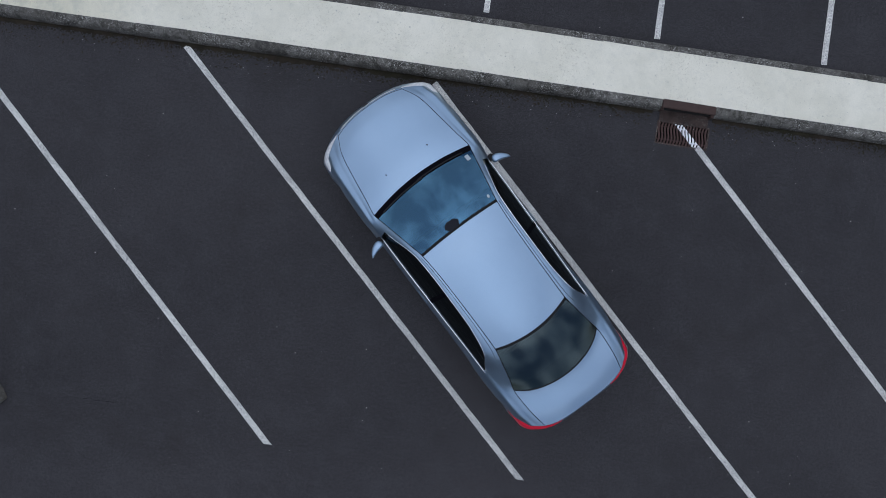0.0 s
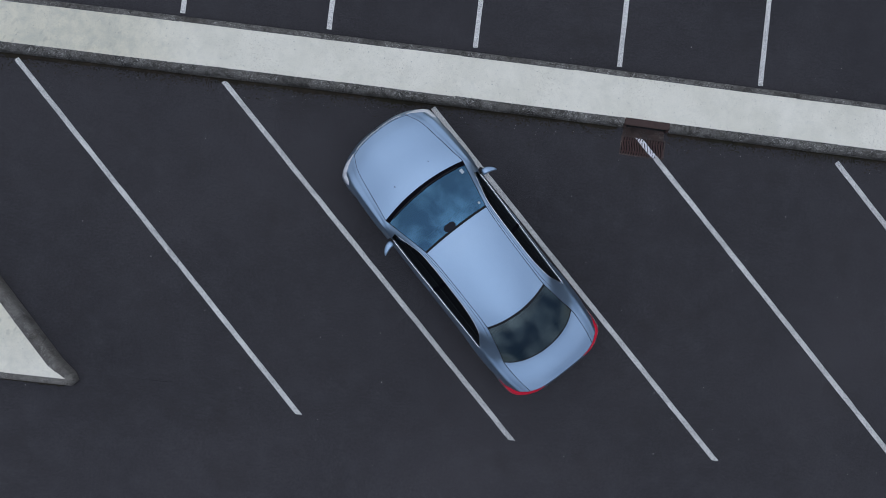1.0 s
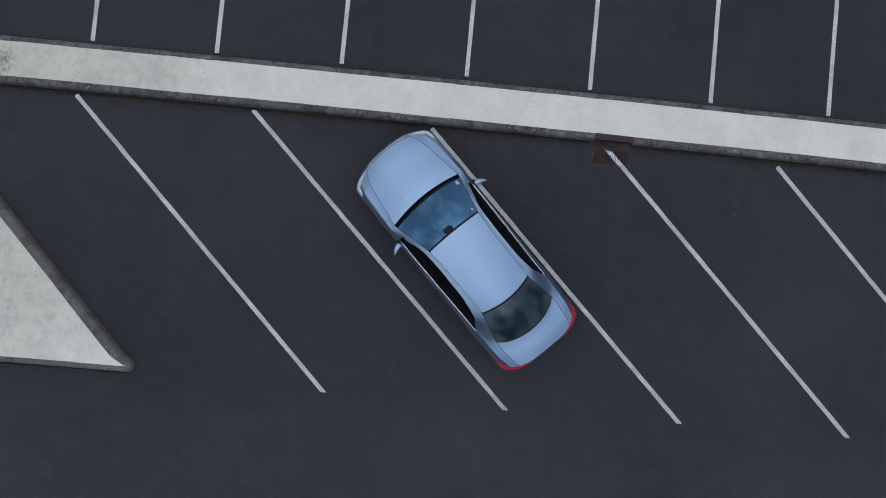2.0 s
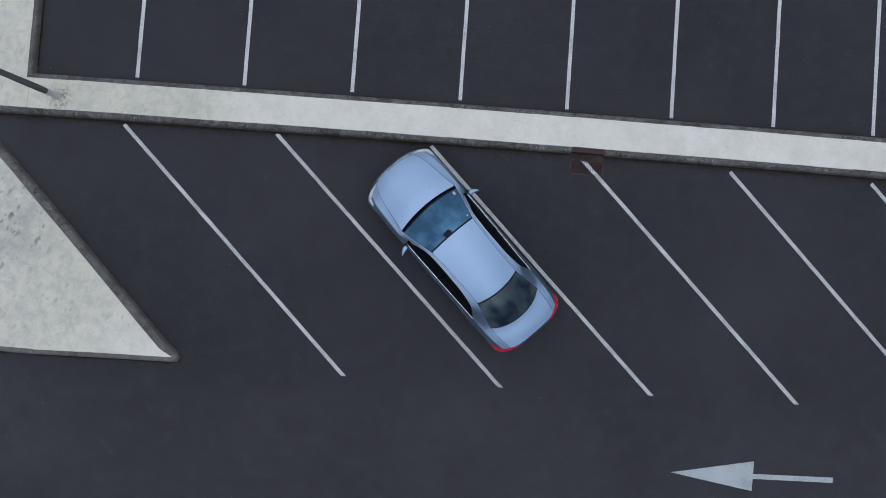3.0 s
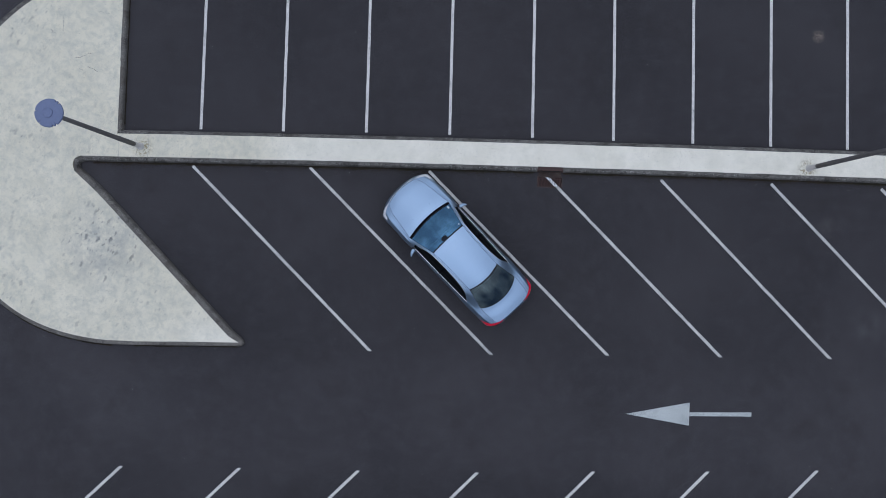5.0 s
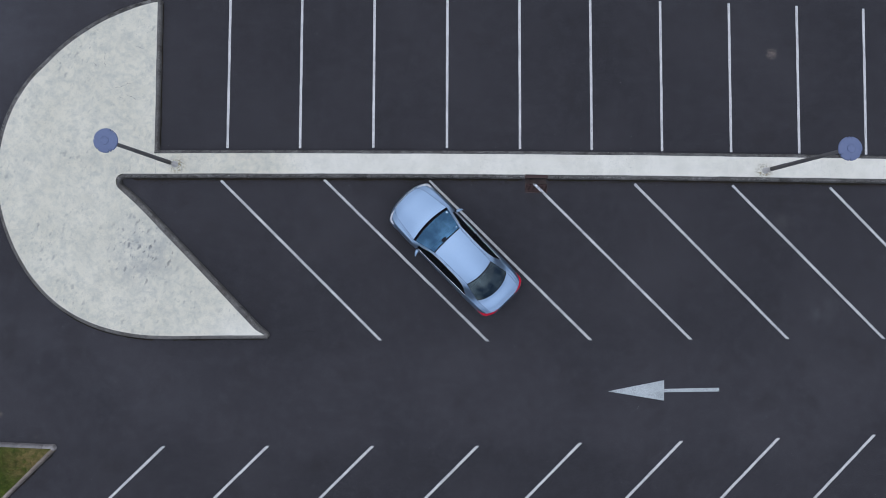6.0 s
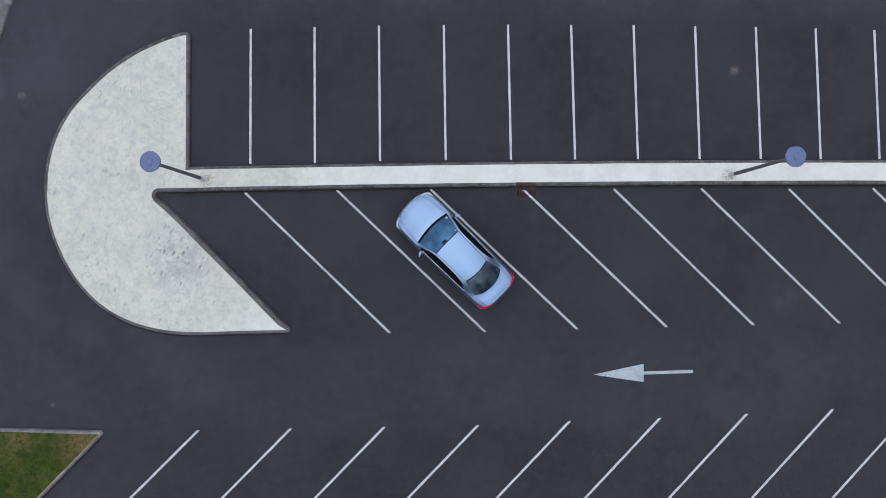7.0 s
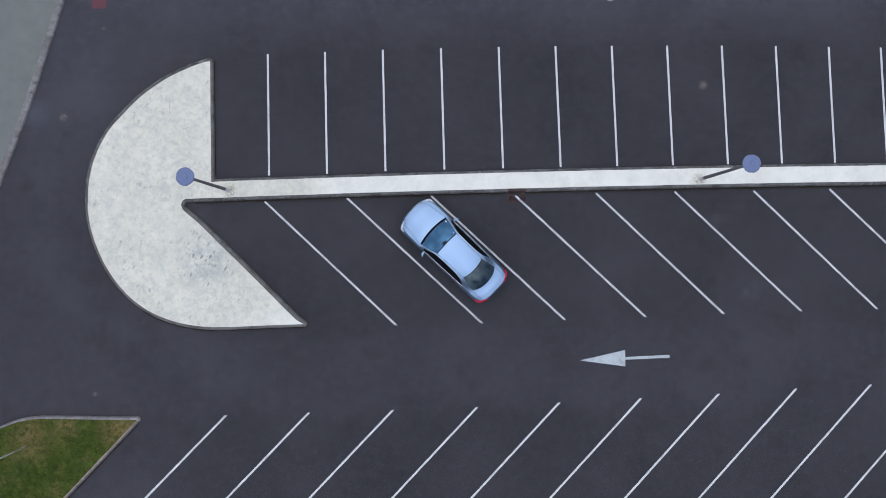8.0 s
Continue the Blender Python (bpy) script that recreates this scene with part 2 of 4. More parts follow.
def mat_stone(name, dark, light, lichen):
    m = Nodes(name)
    p = m.place()
    rnd = m.add("ShaderNodeObjectInfo").outputs["Random"]
    base = m.mix(m.ramp(m.noise(p, 9, 7, 0.78), 0.30, 0.70), dark, light)
    base = m.mix(0.5, base, m.ramp(rnd, 0, 1, (0.72, 0.72, 0.72, 1), (1.25, 1.25, 1.22, 1)), "MULTIPLY")
    base = m.mix(m.ramp(m.noise(p, 3.1, 5, 0.7), 0.52, 0.7), base, tuple(c * 0.55 for c in dark))
    base = m.mix(m.maths("MULTIPLY", m.ramp(m.noise(p, 1.3, 6, 0.7, 0.3), 0.45, 0.65), 0.55), base, tuple(c * k for c, k in zip(dark, (0.75, 0.66, 0.55))))
    patch = m.ramp(m.noise(p, 2.3, 4, 0.6), 0.38, 0.60)
    moss = m.maths("MULTIPLY", m.ramp(m.noise(p, 6.5, 7, 0.75, 0.4), 0.48, 0.60), 0.75 if lichen > 0.5 else 0.12)
    base = m.mix(moss, base, (0.020, 0.018, 0.013))
    for scale, level in ((26, 0.61), (58, 0.595), (110, 0.59)):
        spots = m.ramp(m.noise(p, scale, 3, 0.6), level, level + 0.05)
        base = m.mix(m.maths("MULTIPLY", m.maths("MULTIPLY", spots, patch), lichen), base, (0.46, 0.45, 0.41))
    grain = m.noise(p, 75, 4, 0.7)
    base = m.mix(0.5, base, m.ramp(grain, 0.25, 0.75, (0.6, 0.6, 0.6, 1), (1.4, 1.4, 1.4, 1)), "MULTIPLY")
    m.bump(grain, 0.6, 0.006)
    return m.set(Base_Color=base, Roughness=0.9)


def mat_plain(name, colour, rough=0.5, metal=0.0, vary=0.15, scale=8.0, spec=0.5, coat=0.0):
    m = Nodes(name)
    v = m.noise(m.coords(), scale, 5, 0.6)
    base = m.mix(v, tuple(c * (1 - vary) for c in colour), tuple(min(1, c * (1 + vary)) for c in colour))
    r = m.add("ShaderNodeMapRange")
    r.inputs["To Min"].default_value, r.inputs["To Max"].default_value = rough * 0.85, min(1.0, rough * 1.15)
    m.link(v, r.inputs["Value"])
    return m.set(Base_Color=base, Roughness=r.outputs["Result"], Metallic=metal, Specular_IOR_Level=spec, Coat_Weight=coat, Coat_Roughness=0.04)


def mat_car_paint():
    m = Nodes("silver_car_paint")
    p = m.coords()
    flake = m.noise(p, 900, 1)
    dust = m.noise(p, 5.0, 5, 0.65)
    base = m.mix(dust, (0.268, 0.382, 0.508), (0.294, 0.412, 0.540))
    base = m.mix(0.08, base, m.ramp(flake, 0.3, 0.7, (0.6, 0.6, 0.6, 1), (1.4, 1.4, 1.4, 1)), "MULTIPLY")
    return m.set(Base_Color=base, Metallic=0.88, Roughness=0.36, Coat_Weight=0.5, Coat_Roughness=0.10)


def mat_glass(name, tint, gloss, sheen, blur=0.03):
    m = Nodes(name)
    clear = m.add("ShaderNodeBsdfTransparent")
    clear.inputs["Color"].default_value = (*tint, 1)
    shine = m.add("ShaderNodeBsdfGlossy", Roughness=blur)
    shine.inputs["Color"].default_value = (*sheen, 1)
    fres = m.add("ShaderNodeFresnel", IOR=gloss)
    mixer = m.add("ShaderNodeMixShader")
    m.link(fres.outputs[0], mixer.inputs[0])
    m.link(clear.outputs[0], mixer.inputs[1])
    m.link(shine.outputs[0], mixer.inputs[2])
    m.link(mixer.outputs[0], m.out.inputs["Surface"])
    return m.mat


def mat_grass(name, lo, hi, dry):
    m = Nodes(name)
    p = m.place()
    base = m.mix(m.ramp(m.noise(p, 4.5, 6, 0.72), 0.32, 0.68), lo, hi)
    base = m.mix(m.ramp(m.noise(p, 1.1, 4, 0.6), 0.40, 0.62), base, m.mix(1.0, base, (0.72, 0.86, 0.70), "MULTIPLY"))
    base = m.mix(m.maths("MULTIPLY", m.ramp(m.noise(p, 2.4, 7, 0.78), 0.52, 0.66), 0.55), base, dry)
    for x, y, r in ((-13.4, -6.95, 1.3), (-17.1, -7.3, 1.4), (-15.6, -6.75, 0.7)):
        base = m.mix(m.maths("MULTIPLY", m.spot(p, x, y, 0.1, r), m.ramp(m.noise(p, 5, 6, 0.75), 0.38, 0.58)), base, dry)
    return m.set(Base_Color=base, Roughness=0.9, Specular_IOR_Level=0.2)


def mat_rust():
    m = Nodes("rusted_cast_iron")
    p = m.place()
    base = m.mix(m.noise(p, 18, 6, 0.7), (0.036, 0.022, 0.019), (0.088, 0.050, 0.040))
    m.bump(m.noise(p, 120, 3), 0.4, 0.003)
    return m.set(Base_Color=base, Roughness=0.8, Metallic=0.2)


def mat_grate(x0, y0, dx, dy, half):
    """Rusted iron with the white bay line painted across its bars."""
    m = Nodes("rusted_iron_with_painted_line")
    p = m.place()
    sep = m.add("ShaderNodeSeparateXYZ")
    m.link(p, sep.inputs[0])
    off = m.maths("ADD", m.maths("MULTIPLY", m.maths("SUBTRACT", sep.outputs[0], x0), -dy), m.maths("MULTIPLY", m.maths("SUBTRACT", sep.outputs[1], y0), dx))
    near = m.maths("ADD", m.maths("ABSOLUTE", off), m.maths("MULTIPLY", m.maths("SUBTRACT", m.noise(p, 30, 3), 0.5), 0.02))
    band = m.maths("MULTIPLY", m.maths("LESS_THAN", near, half), m.maths("LESS_THAN", sep.outputs[1], y0 + 0.005))
    rust = m.mix(m.noise(p, 18, 6, 0.7), (0.030, 0.016, 0.014), (0.080, 0.038, 0.030))
    return m.set(Base_Color=m.mix(band, rust, (0.82, 0.83, 0.83)), Roughness=0.8)


ASPHALT = mat_asphalt()
LINE = mat_paint_line("worn_white_line_paint", (0.76, 0.748, 0.695), 0.41)
LINE_BRIGHT = mat_paint_line("white_line_paint", (0.78, 0.765, 0.705), 0.38)
ARROW = mat_paint_line("faded_arrow_paint", (0.60, 0.645, 0.61), 0.40)
ISLAND = mat_island()
KERB = mat_stone("dark_weathered_kerb", (0.052, 0.049, 0.043), (0.185, 0.176, 0.155), 0.75)
KERB_HEAD = mat_stone("grey_weathered_kerb", (0.085, 0.079, 0.068), (0.190, 0.178, 0.155), 0.40)
KERB_PALE = mat_stone("pale_concrete_kerb", (0.185, 0.150, 0.115), (0.360, 0.300, 0.240), 0.45)
KERB_GREY = mat_stone("light_grey_concrete_kerb", (0.160, 0.146, 0.136), (0.300, 0.277, 0.258), 0.3)
KERB_TIP = mat_stone("pale_kerb_nose", (0.30, 0.285, 0.27), (0.46, 0.44, 0.42), 0.3)
KERB_MID = mat_stone("grey_concrete_kerb", (0.155, 0.145, 0.133), (0.265, 0.250, 0.230), 0.25)
PAVING = mat_plain("grey_concrete_paving", (0.170, 0.176, 0.148), 0.9, 0.0, 0.26, 1.3, 0.3)
PAINT = mat_car_paint()
GLASS = mat_glass("windscreen_glass", (0.20, 0.24, 0.26), 3.0, (0.27, 0.62, 0.95))
GLASS_REAR = mat_glass("rear_glass", (0.12, 0.14, 0.15), 2.0, (0.68, 0.90, 0.93), 0.12)
GLASS_DARK = mat_glass("tinted_glass", (0.30, 0.32, 0.33), 1.62, (0.8, 0.95, 1.0))
SATIN = mat_plain("satin_silver_trim", (0.90, 0.91, 0.92), 0.3, 0.8, 0.05, coat=0.3)
CHROME = mat_plain("chrome", (0.78, 0.79, 0.80), 0.12, 1.0, 0.03)
RUBBER = mat_plain("black_rubber", (0.014, 0.014, 0.015), 0.75, spec=0.2)
BLACK = mat_plain("black_plastic", (0.012, 0.012, 0.013), 0.6, spec=0.2)
PAPER = mat_plain("pale_paper", (0.42, 0.47, 0.50), 0.6)
CRACK = mat_plain("dirty_crack", (0.15, 0.145, 0.125), 0.95, scale=30)
FRIT = mat_plain("brownish_black_field", (0.016, 0.018, 0.024), 0.7, spec=0.15)
JET = mat_plain("jet_black", (0.004, 0.004, 0.006), 0.7, spec=0.02)
MIRROR = mat_plain("mirror_glass", (0.7, 0.7, 0.72), 0.03, 1.0, 0.0)
CABIN = mat_plain("dark_cabin_trim", (0.022, 0.022, 0.024), 0.8)
SEAT = mat_plain("dark_seat_cloth", (0.030, 0.030, 0.033), 0.9, scale=25)
RED = mat_plain("red_lamp_lens", (0.74, 0.016, 0.045), 0.15, 0.0, 0.08, coat=0.6)
LENS = mat_plain("clear_lamp_lens", (0.70, 0.73, 0.76), 0.25, 0.0, 0.40, 38, coat=0.8)
ALLOY = mat_plain("alloy", (0.45, 0.46, 0.47), 0.35, 0.9)
PLATE = mat_plain("plate_white", (0.75, 0.75, 0.72), 0.5)
POLE = mat_plain("dark_grey_painted_pole", (0.140, 0.133, 0.124), 0.65, 0.0, 0.25)
CANOPY = mat_plain("blue_grey_lamp_canopy", (0.142, 0.178, 0.285), 0.6, 0.0, 0.12, 14)
DIFFUSER = mat_plain("opal_diffuser", (0.6, 0.6, 0.58), 0.4)
RUST = mat_rust()
PALE_STEEL = mat_plain("pale_painted_steel", (0.86, 0.84, 0.78), 0.5)
GALV = mat_plain("galvanised_steel", (0.52, 0.50, 0.45), 0.7)
SILT = mat_grass("gutter_silt", (0.018, 0.014, 0.010), (0.044, 0.032, 0.022), (0.024, 0.024, 0.012))
APRON = mat_stone("dirty_rusty_concrete", (0.024, 0.015, 0.012), (0.072, 0.045, 0.036), 0.35)
PIT = mat_plain("dark_gully_pit", (0.010, 0.009, 0.008), 1.0)
SOIL = mat_grass("turf", (0.026, 0.040, 0.006), (0.080, 0.104, 0.016), (0.170, 0.128, 0.046))
BLADE = mat_grass("grass_blades", (0.046, 0.074, 0.010), (0.165, 0.205, 0.032), (0.33, 0.245, 0.095))
GRIT = mat_plain("pale_grit", (0.30, 0.29, 0.28), 0.9, scale=2)
RED_FADED = mat_plain("faded_red_paint", (0.115, 0.036, 0.040), 0.8, 0.0, 0.3, 6)


# ---------------------------------------------------------------- mesh helpers
from mathutils.geometry import tessellate_polygon


def mesh_of(name, bm, material, smooth=False):
    me = bpy.data.meshes.new(name)
    bmesh.ops.recalc_face_normals(bm, faces=bm.faces)
    bm.to_mesh(me)
    bm.free()
    for mt in (material if isinstance(material, (list, tuple)) else [material]):
        me.materials.append(mt)
    if smooth:
        me.shade_smooth()
    return me


def part(name, bm, material, parent, label="", smooth=False):
    ob = new(name, mesh_of(name, bm, material, smooth))
    ob.parent = parent
    if label:
        tagged(ob, label)
    return ob


def prism(points, z0, z1, bm=None):
    """A flat shape given by its corners, from z0 up to z1."""
    bm = bm or bmesh.new()
    lo = [bm.verts.new((x, y, z0)) for x, y in points]
    hi = [bm.verts.new((x, y, z1)) for x, y in points]
    n = len(points)
    for tri in tessellate_polygon([[Vector((x, y, 0)) for x, y in points]]):
        bm.faces.new([hi[i] for i in tri])
    for i in range(n):
        bm.faces.new((lo[i], lo[(i + 1) % n], hi[(i + 1) % n], hi[i]))
    return bm


def box(cx, cy, cz, sx, sy, sz, bm=None, bevel=0.0):
    bm = bm or bmesh.new()
    made = bmesh.ops.create_cube(bm, size=1.0, matrix=Matrix.Translation((cx, cy, cz)) @ Matrix.Diagonal((sx, sy, sz, 1)))
    if bevel:
        edges = {e for v in made["verts"] for e in v.link_edges}
        bmesh.ops.bevel(bm, geom=list(edges), offset=bevel, segments=2, affect="EDGES")
    return bm


def turned(profile, steps=32, bm=None, centre=(0, 0)):
    """A shape turned about the upright axis from (radius, height) pairs."""
    bm = bm or bmesh.new()
    rings = []
    for r, z in profile:
        rings.append([bm.verts.new((centre[0] + r * math.cos(2 * math.pi * i / steps), centre[1] + r * math.sin(2 * math.pi * i / steps), z)) for i in range(steps)])
    for a, b in zip(rings, rings[1:]):
        for i in range(steps):
            bm.faces.new((a[i], a[(i + 1) % steps], b[(i + 1) % steps], b[i]))
    bm.faces.new(rings[0][::-1])
    bm.faces.new(rings[-1])
    return bm


# ---------------------------------------------------------------- ground
GRATE = (2.60, 2.05, 3.35, 2.375)  # the opening of the gully in the ground


def build_ground():
    x0, y0, x1, y1 = GRATE
    xs, ys = (-900, -60, x0, x1, 60, 900), (-900, -60, y0, y1, 60, 900)
    bm = bmesh.new()
    grid = [[bm.verts.new((x, y, 0)) for x in xs] for y in ys]
    for j in range(5):
        for i in range(5):
            if (i, j) != (2, 2):
                bm.faces.new((grid[j][i], grid[j][i + 1], grid[j + 1][i + 1], grid[j + 1][i]))
    ob = new("ground", mesh_of("ground", bm, ASPHALT))
    return tagged(ob, "dark grey asphalt car park surface with pale specks", "asphalt", kind="structure")


ground = build_ground()

# ---------------------------------------------------------------- the islands and their kerbs
KERB_H = 0.15
ISLAND_END = 22.0
INLET = (2.585, 3.335)  # where the kerb gives way to the drain inlet


def bow(x):
    """The slight sweep of the dividing strip."""
    return -0.00044 * (x - 15.0) ** 2


def arc(cx, cy, r, a0, a1, n):
    return [(cx + r * math.cos(radians(a0 + (a1 - a0) * i / n)), cy + r * math.sin(radians(a0 + (a1 - a0) * i / n))) for i in range(n + 1)]


def island_outline():
    """Outer edge of the kerb, anticlockwise, with rounded noses."""
    low = [(x, 2.56 + bow(x)) for x in (*np.linspace(-10.55, INLET[0], 20), *np.linspace(INLET[1], ISLAND_END, 24))]
    up = [(x, 3.492 + bow(x)) for x in np.linspace(ISLAND_END, -9.45, 36)]
    east = [(-9.45, y) for y in np.linspace(3.35, 8.0, 7)]
    nose_n = arc(-9.52, 8.15, 0.07, 0, 105, 5)
    top_arc = arc(-7.943, 1.258, 7.188, 104.3, 138.8, 22) + arc(-9.969, 2.556, 4.832, 134.5, 180.7, 24)[1:]
    low_arc = []
    for a in np.linspace(182.1, 269.0, 56):
        r = 5.403 + 0.085 * math.sin(math.pi * min(1.0, max(0.0, (a - 200) / 69))) ** 2
        low_arc.append((-9.396 + r * math.cos(radians(a)), 2.408 + r * math.sin(radians(a))))
    south = [(x, -2.995 + 0.026 * (x + 9)) for x in np.linspace(-8.9, -5.95, 6)]
    nose_e = arc(-5.815, -2.798, 0.12, -80, 45, 6)
    diag = []
    for k in np.linspace(0.03, 0.975, 22):
        off = 0.07 * max(0.0, (k - 0.78) / 0.195) ** 2
        diag.append((-5.875 - 4.775 * k - 0.713 * off, -2.635 + 4.855 * k - 0.701 * off))
    inner_nose = arc(-10.56, 2.165, 0.108, 222, 92, 7)
    return low, up, east, nose_n, top_arc, low_arc, south, nose_e, diag, inner_nose


def inset(points, d):
    """The closed outline moved inwards (to its left) by d, a number or one for each point."""
    d = d if isinstance(d, list) else [d] * len(points)
    out = []
    n = len(points)
    for i in range(n):
        p, q, r = (Vector(points[(i + k) % n]) for k in (-1, 0, 1))
        a, b = (q - p).normalized(), (r - q).normalized()
        na, nb = Vector((-a.y, a.x)), Vector((-b.y, b.x))
        m = na + nb
        m = m / max(m.length, 1e-6)
        s = max(m.dot(na), 0.45)
        out.append(tuple(q + m * (d[i] / s)))
    return out


def stone(outer, inner, h, seed):
    """One kerb stone between two plan lines; its outer top edge is worn round."""
    rnd = random.Random(seed)
    outer, inner = [Vector(p) for p in outer], [Vector(p) for p in inner]
    gap = 0.002
    for line in (outer, inner):
        t0, t1 = (outer[1] - outer[0]).normalized() * gap, (outer[-1] - outer[-2]).normalized() * gap
        line[0], line[-1] = line[0] + t0, line[-1] - t1
    h += rnd.uniform(-0.004, 0.004)
    skew = rnd.uniform(-0.006, 0.006), rnd.uniform(-0.006, 0.006)
    bm = bmesh.new()
    prof = ((0.0, -0.02), (0.012, h * 0.50), (0.028, h * 0.80), (0.052, h * 0.95), (0.085, h), (1.0, h))
    rows = []
    for k, (p, q) in enumerate(zip(outer, inner)):
        s = k / (len(outer) - 1)
        dirn, w = (q - p).normalized(), (q - p).length + skew[0] * (1 - s) + skew[1] * s
        row = [bm.verts.new((*(p + dirn * (o if o < 0.5 else w)), z)) for o, z in prof]
        row.append(bm.verts.new((*(p + dirn * w), -0.02)))
        rows.append(row)
    for a, b in zip(rows, rows[1:]):
        for i in range(len(a) - 1):
            bm.faces.new((a[i], b[i], b[i + 1], a[i + 1]))
    bm.faces.new(rows[0])
    bm.faces.new(rows[-1][::-1])
    return bm


def kerb_run(outer, inner, parent, material, length=0.915, h=KERB_H, seed=1, steps=1):
    """Stones of even length along a run of outer and inner points."""
    lens = [0.0]
    for p, q in zip(outer, outer[1:]):
        lens.append(lens[-1] + math.dist(p, q))
    n = max(1, round(lens[-1] / length))
    cuts = [lens[-1] * i / n for i in range(n + 1)]

    def at(points, s):
        return tuple(np.interp(s, lens, [p[k] for p in points]) for k in (0, 1))

    for i, (s0, s1) in enumerate(zip(cuts, cuts[1:])):
        ss = [s0 + (s1 - s0) * k / steps for k in range(steps + 1)]
        part("kerb_stone", stone([at(outer, s) for s in ss], [at(inner, s) for s in ss], h, seed * 1000 + i), material, parent)


def build_island():
    low, up, east, nose_n, top_arc, low_arc, south, nose_e, diag, inner_nose = island_outline()
    loop = []
    # anticlockwise with the island on the left
    seq = [inner_nose, low, [(ISLAND_END, 3.492 + bow(ISLAND_END))], up[1:], east, nose_n, top_arc, low_arc, south, nose_e, diag]
    marks = []
    for run in seq:
        marks.append(len(loop))
        loop.extend(run)
    wide = []
    for i, run in enumerate(seq):
        wide += [{0: 0.16, 1: 0.14, 6: 0.165, 7: 0.14, 8: 0.13, 9: 0.13, 10: 0.18}.get(i, 0.125)] * len(run)
    inner = inset(loop, wide)
    core = inset(loop, [w - 0.012 for w in wide])
    pav = new("island_pavement", mesh_of("island_pavement", prism(core, -0.02, KERB_H - 0.004), ISLAND))
    tagged(pav, "pale weathered concrete traffic island with dark scuffs", "traffic island", kind="structure")
    bounds = marks + [len(loop)]
    n = len(loop)

    def run(first, last, length, seed=1, stone_mat=KERB):
        ids = [k % n for k in range(first, last + 1)]
        kerb_run([loop[k] for k in ids], [inner[k] for k in ids], pav, stone_mat, length, seed=seed, steps=4 if seed in (6, 7, 10) else 1)

    run(bounds[0], bounds[1], 0.16, seed=1)
    run(bounds[1], bounds[1] + 19, 0.915, seed=2)
    run(bounds[1] + 20, bounds[2] - 1, 0.915, seed=12)
    run(bounds[3] - 1, bounds[4] - 1, 0.915, seed=3)
    run(bounds[4] - 1, bounds[5], 0.915, seed=4, stone_mat=KERB_HEAD)
    run(bounds[5], bounds[6], 0.14, seed=5)
    run(bounds[6], bounds[7], 0.78, seed=6)
    run(bounds[7], bounds[8], 0.78, seed=7, stone_mat=KERB_HEAD)
    run(bounds[8], bounds[9], 0.915, seed=8, stone_mat=KERB_HEAD)
    run(bounds[9], bounds[10], 0.16, seed=9, stone_mat=KERB_HEAD)
    run(bounds[10], n, 0.915, seed=10, stone_mat=KERB_HEAD)
    return pav


island = build_island()


def build_grass_island():
    outer = arc(-12.7315, -6.602, 0.12, -44, 88, 10)
    top = [(x, -6.485 + 0.03 * (-12.9 - x)) for x in np.linspace(-13.0, -16.3, 8)]
    bend = arc(-16.6, -10.40, 4.02, 86, 125, 12)
    far = [(-24.0, -13.0), (-24.0, -19.0)]
    diag = [(-12.64 + (-22.0 + 12.64) * k, -6.68 + (-16.3 + 6.68) * k) for k in np.linspace(1.0, 0.004, 14)]
    loop = outer + top + bend + far + diag
    inner = inset(loop, 0.112)
    core = inset(loop, 0.110)
    ob = new("grass_island", mesh_of("grass_island", prism(core, -0.02, KERB_H - 0.012), SOIL))
    tagged(ob, "grassed traffic island with green and yellowing turf", "grass island", kind="structure")
    n0, n1, n2 = len(outer), len(outer) + len(top), len(outer) + len(top) + len(bend)
    for a, b, ln, sd in ((0, n0, 0.18, 21), (n0, n1, 0.915, 22), (n1, n2 - 1, 0.42, 23), (n2 + 2, len(loop) - 1, 0.915, 24)):
        kerb_run(loop[a:b + 1], inner[a:b + 1], ob, {21: KERB_TIP, 24: KERB_PALE}.get(sd, KERB_GREY), ln, seed=sd, steps=3 if sd in (21, 23) else 1)
    a = loop[-1], loop[0]
    b = inner[-1], inner[0]
    kerb_run(a, b, ob, KERB_PALE, 0.2, seed=25)

    # blades of grass over the part that lies nearest the road
    rnd = random.Random(5)
    verts, faces = [], []
    poly = [Vector((x, y)) for x, y in inset(loop, 0.14)]

    def inside(x, y):
        hit = False
        for p, q in zip(poly, poly[1:] + poly[:1]):
            if (p.y > y) != (q.y > y) and x < (q.x - p.x) * (y - p.y) / (q.y - p.y) + p.x:
                hit = not hit
        return hit

    while len(faces) < 42000:
        x, y = rnd.uniform(-20.5, -12.6), rnd.uniform(-11.5, -6.4)
        if not inside(x, y):
            continue
        thick = noise.noise(Vector((x * 1.3, y * 1.3, 0.3)))
        if rnd.random() > 0.75 + thick:
            continue
        h = rnd.uniform(0.02, 0.05)
        a = rnd.uniform(0, 6.283)
        dx, dy = math.cos(a), math.sin(a)
        lean = rnd.uniform(0.5, 1.5) * h
        b = rnd.uniform(0, 6.283)
        i = len(verts)
        w = rnd.uniform(0.006, 0.013)
        z = KERB_H - 0.014
        verts += [(x - dx * w, y - dy * w, z), (x + dx * w, y + dy * w, z), (x + math.cos(b) * lean, y + math.sin(b) * lean, z + h)]
        faces.append((i, i + 1, i + 2))
    me = bpy.data.meshes.new("grass")
    me.from_pydata(verts, [], faces)
    me.materials.append(BLADE)
    g = new("grass", me)
    tagged(g, "short green grass with yellow dry patches", "grass", kind="stuff")
    return ob


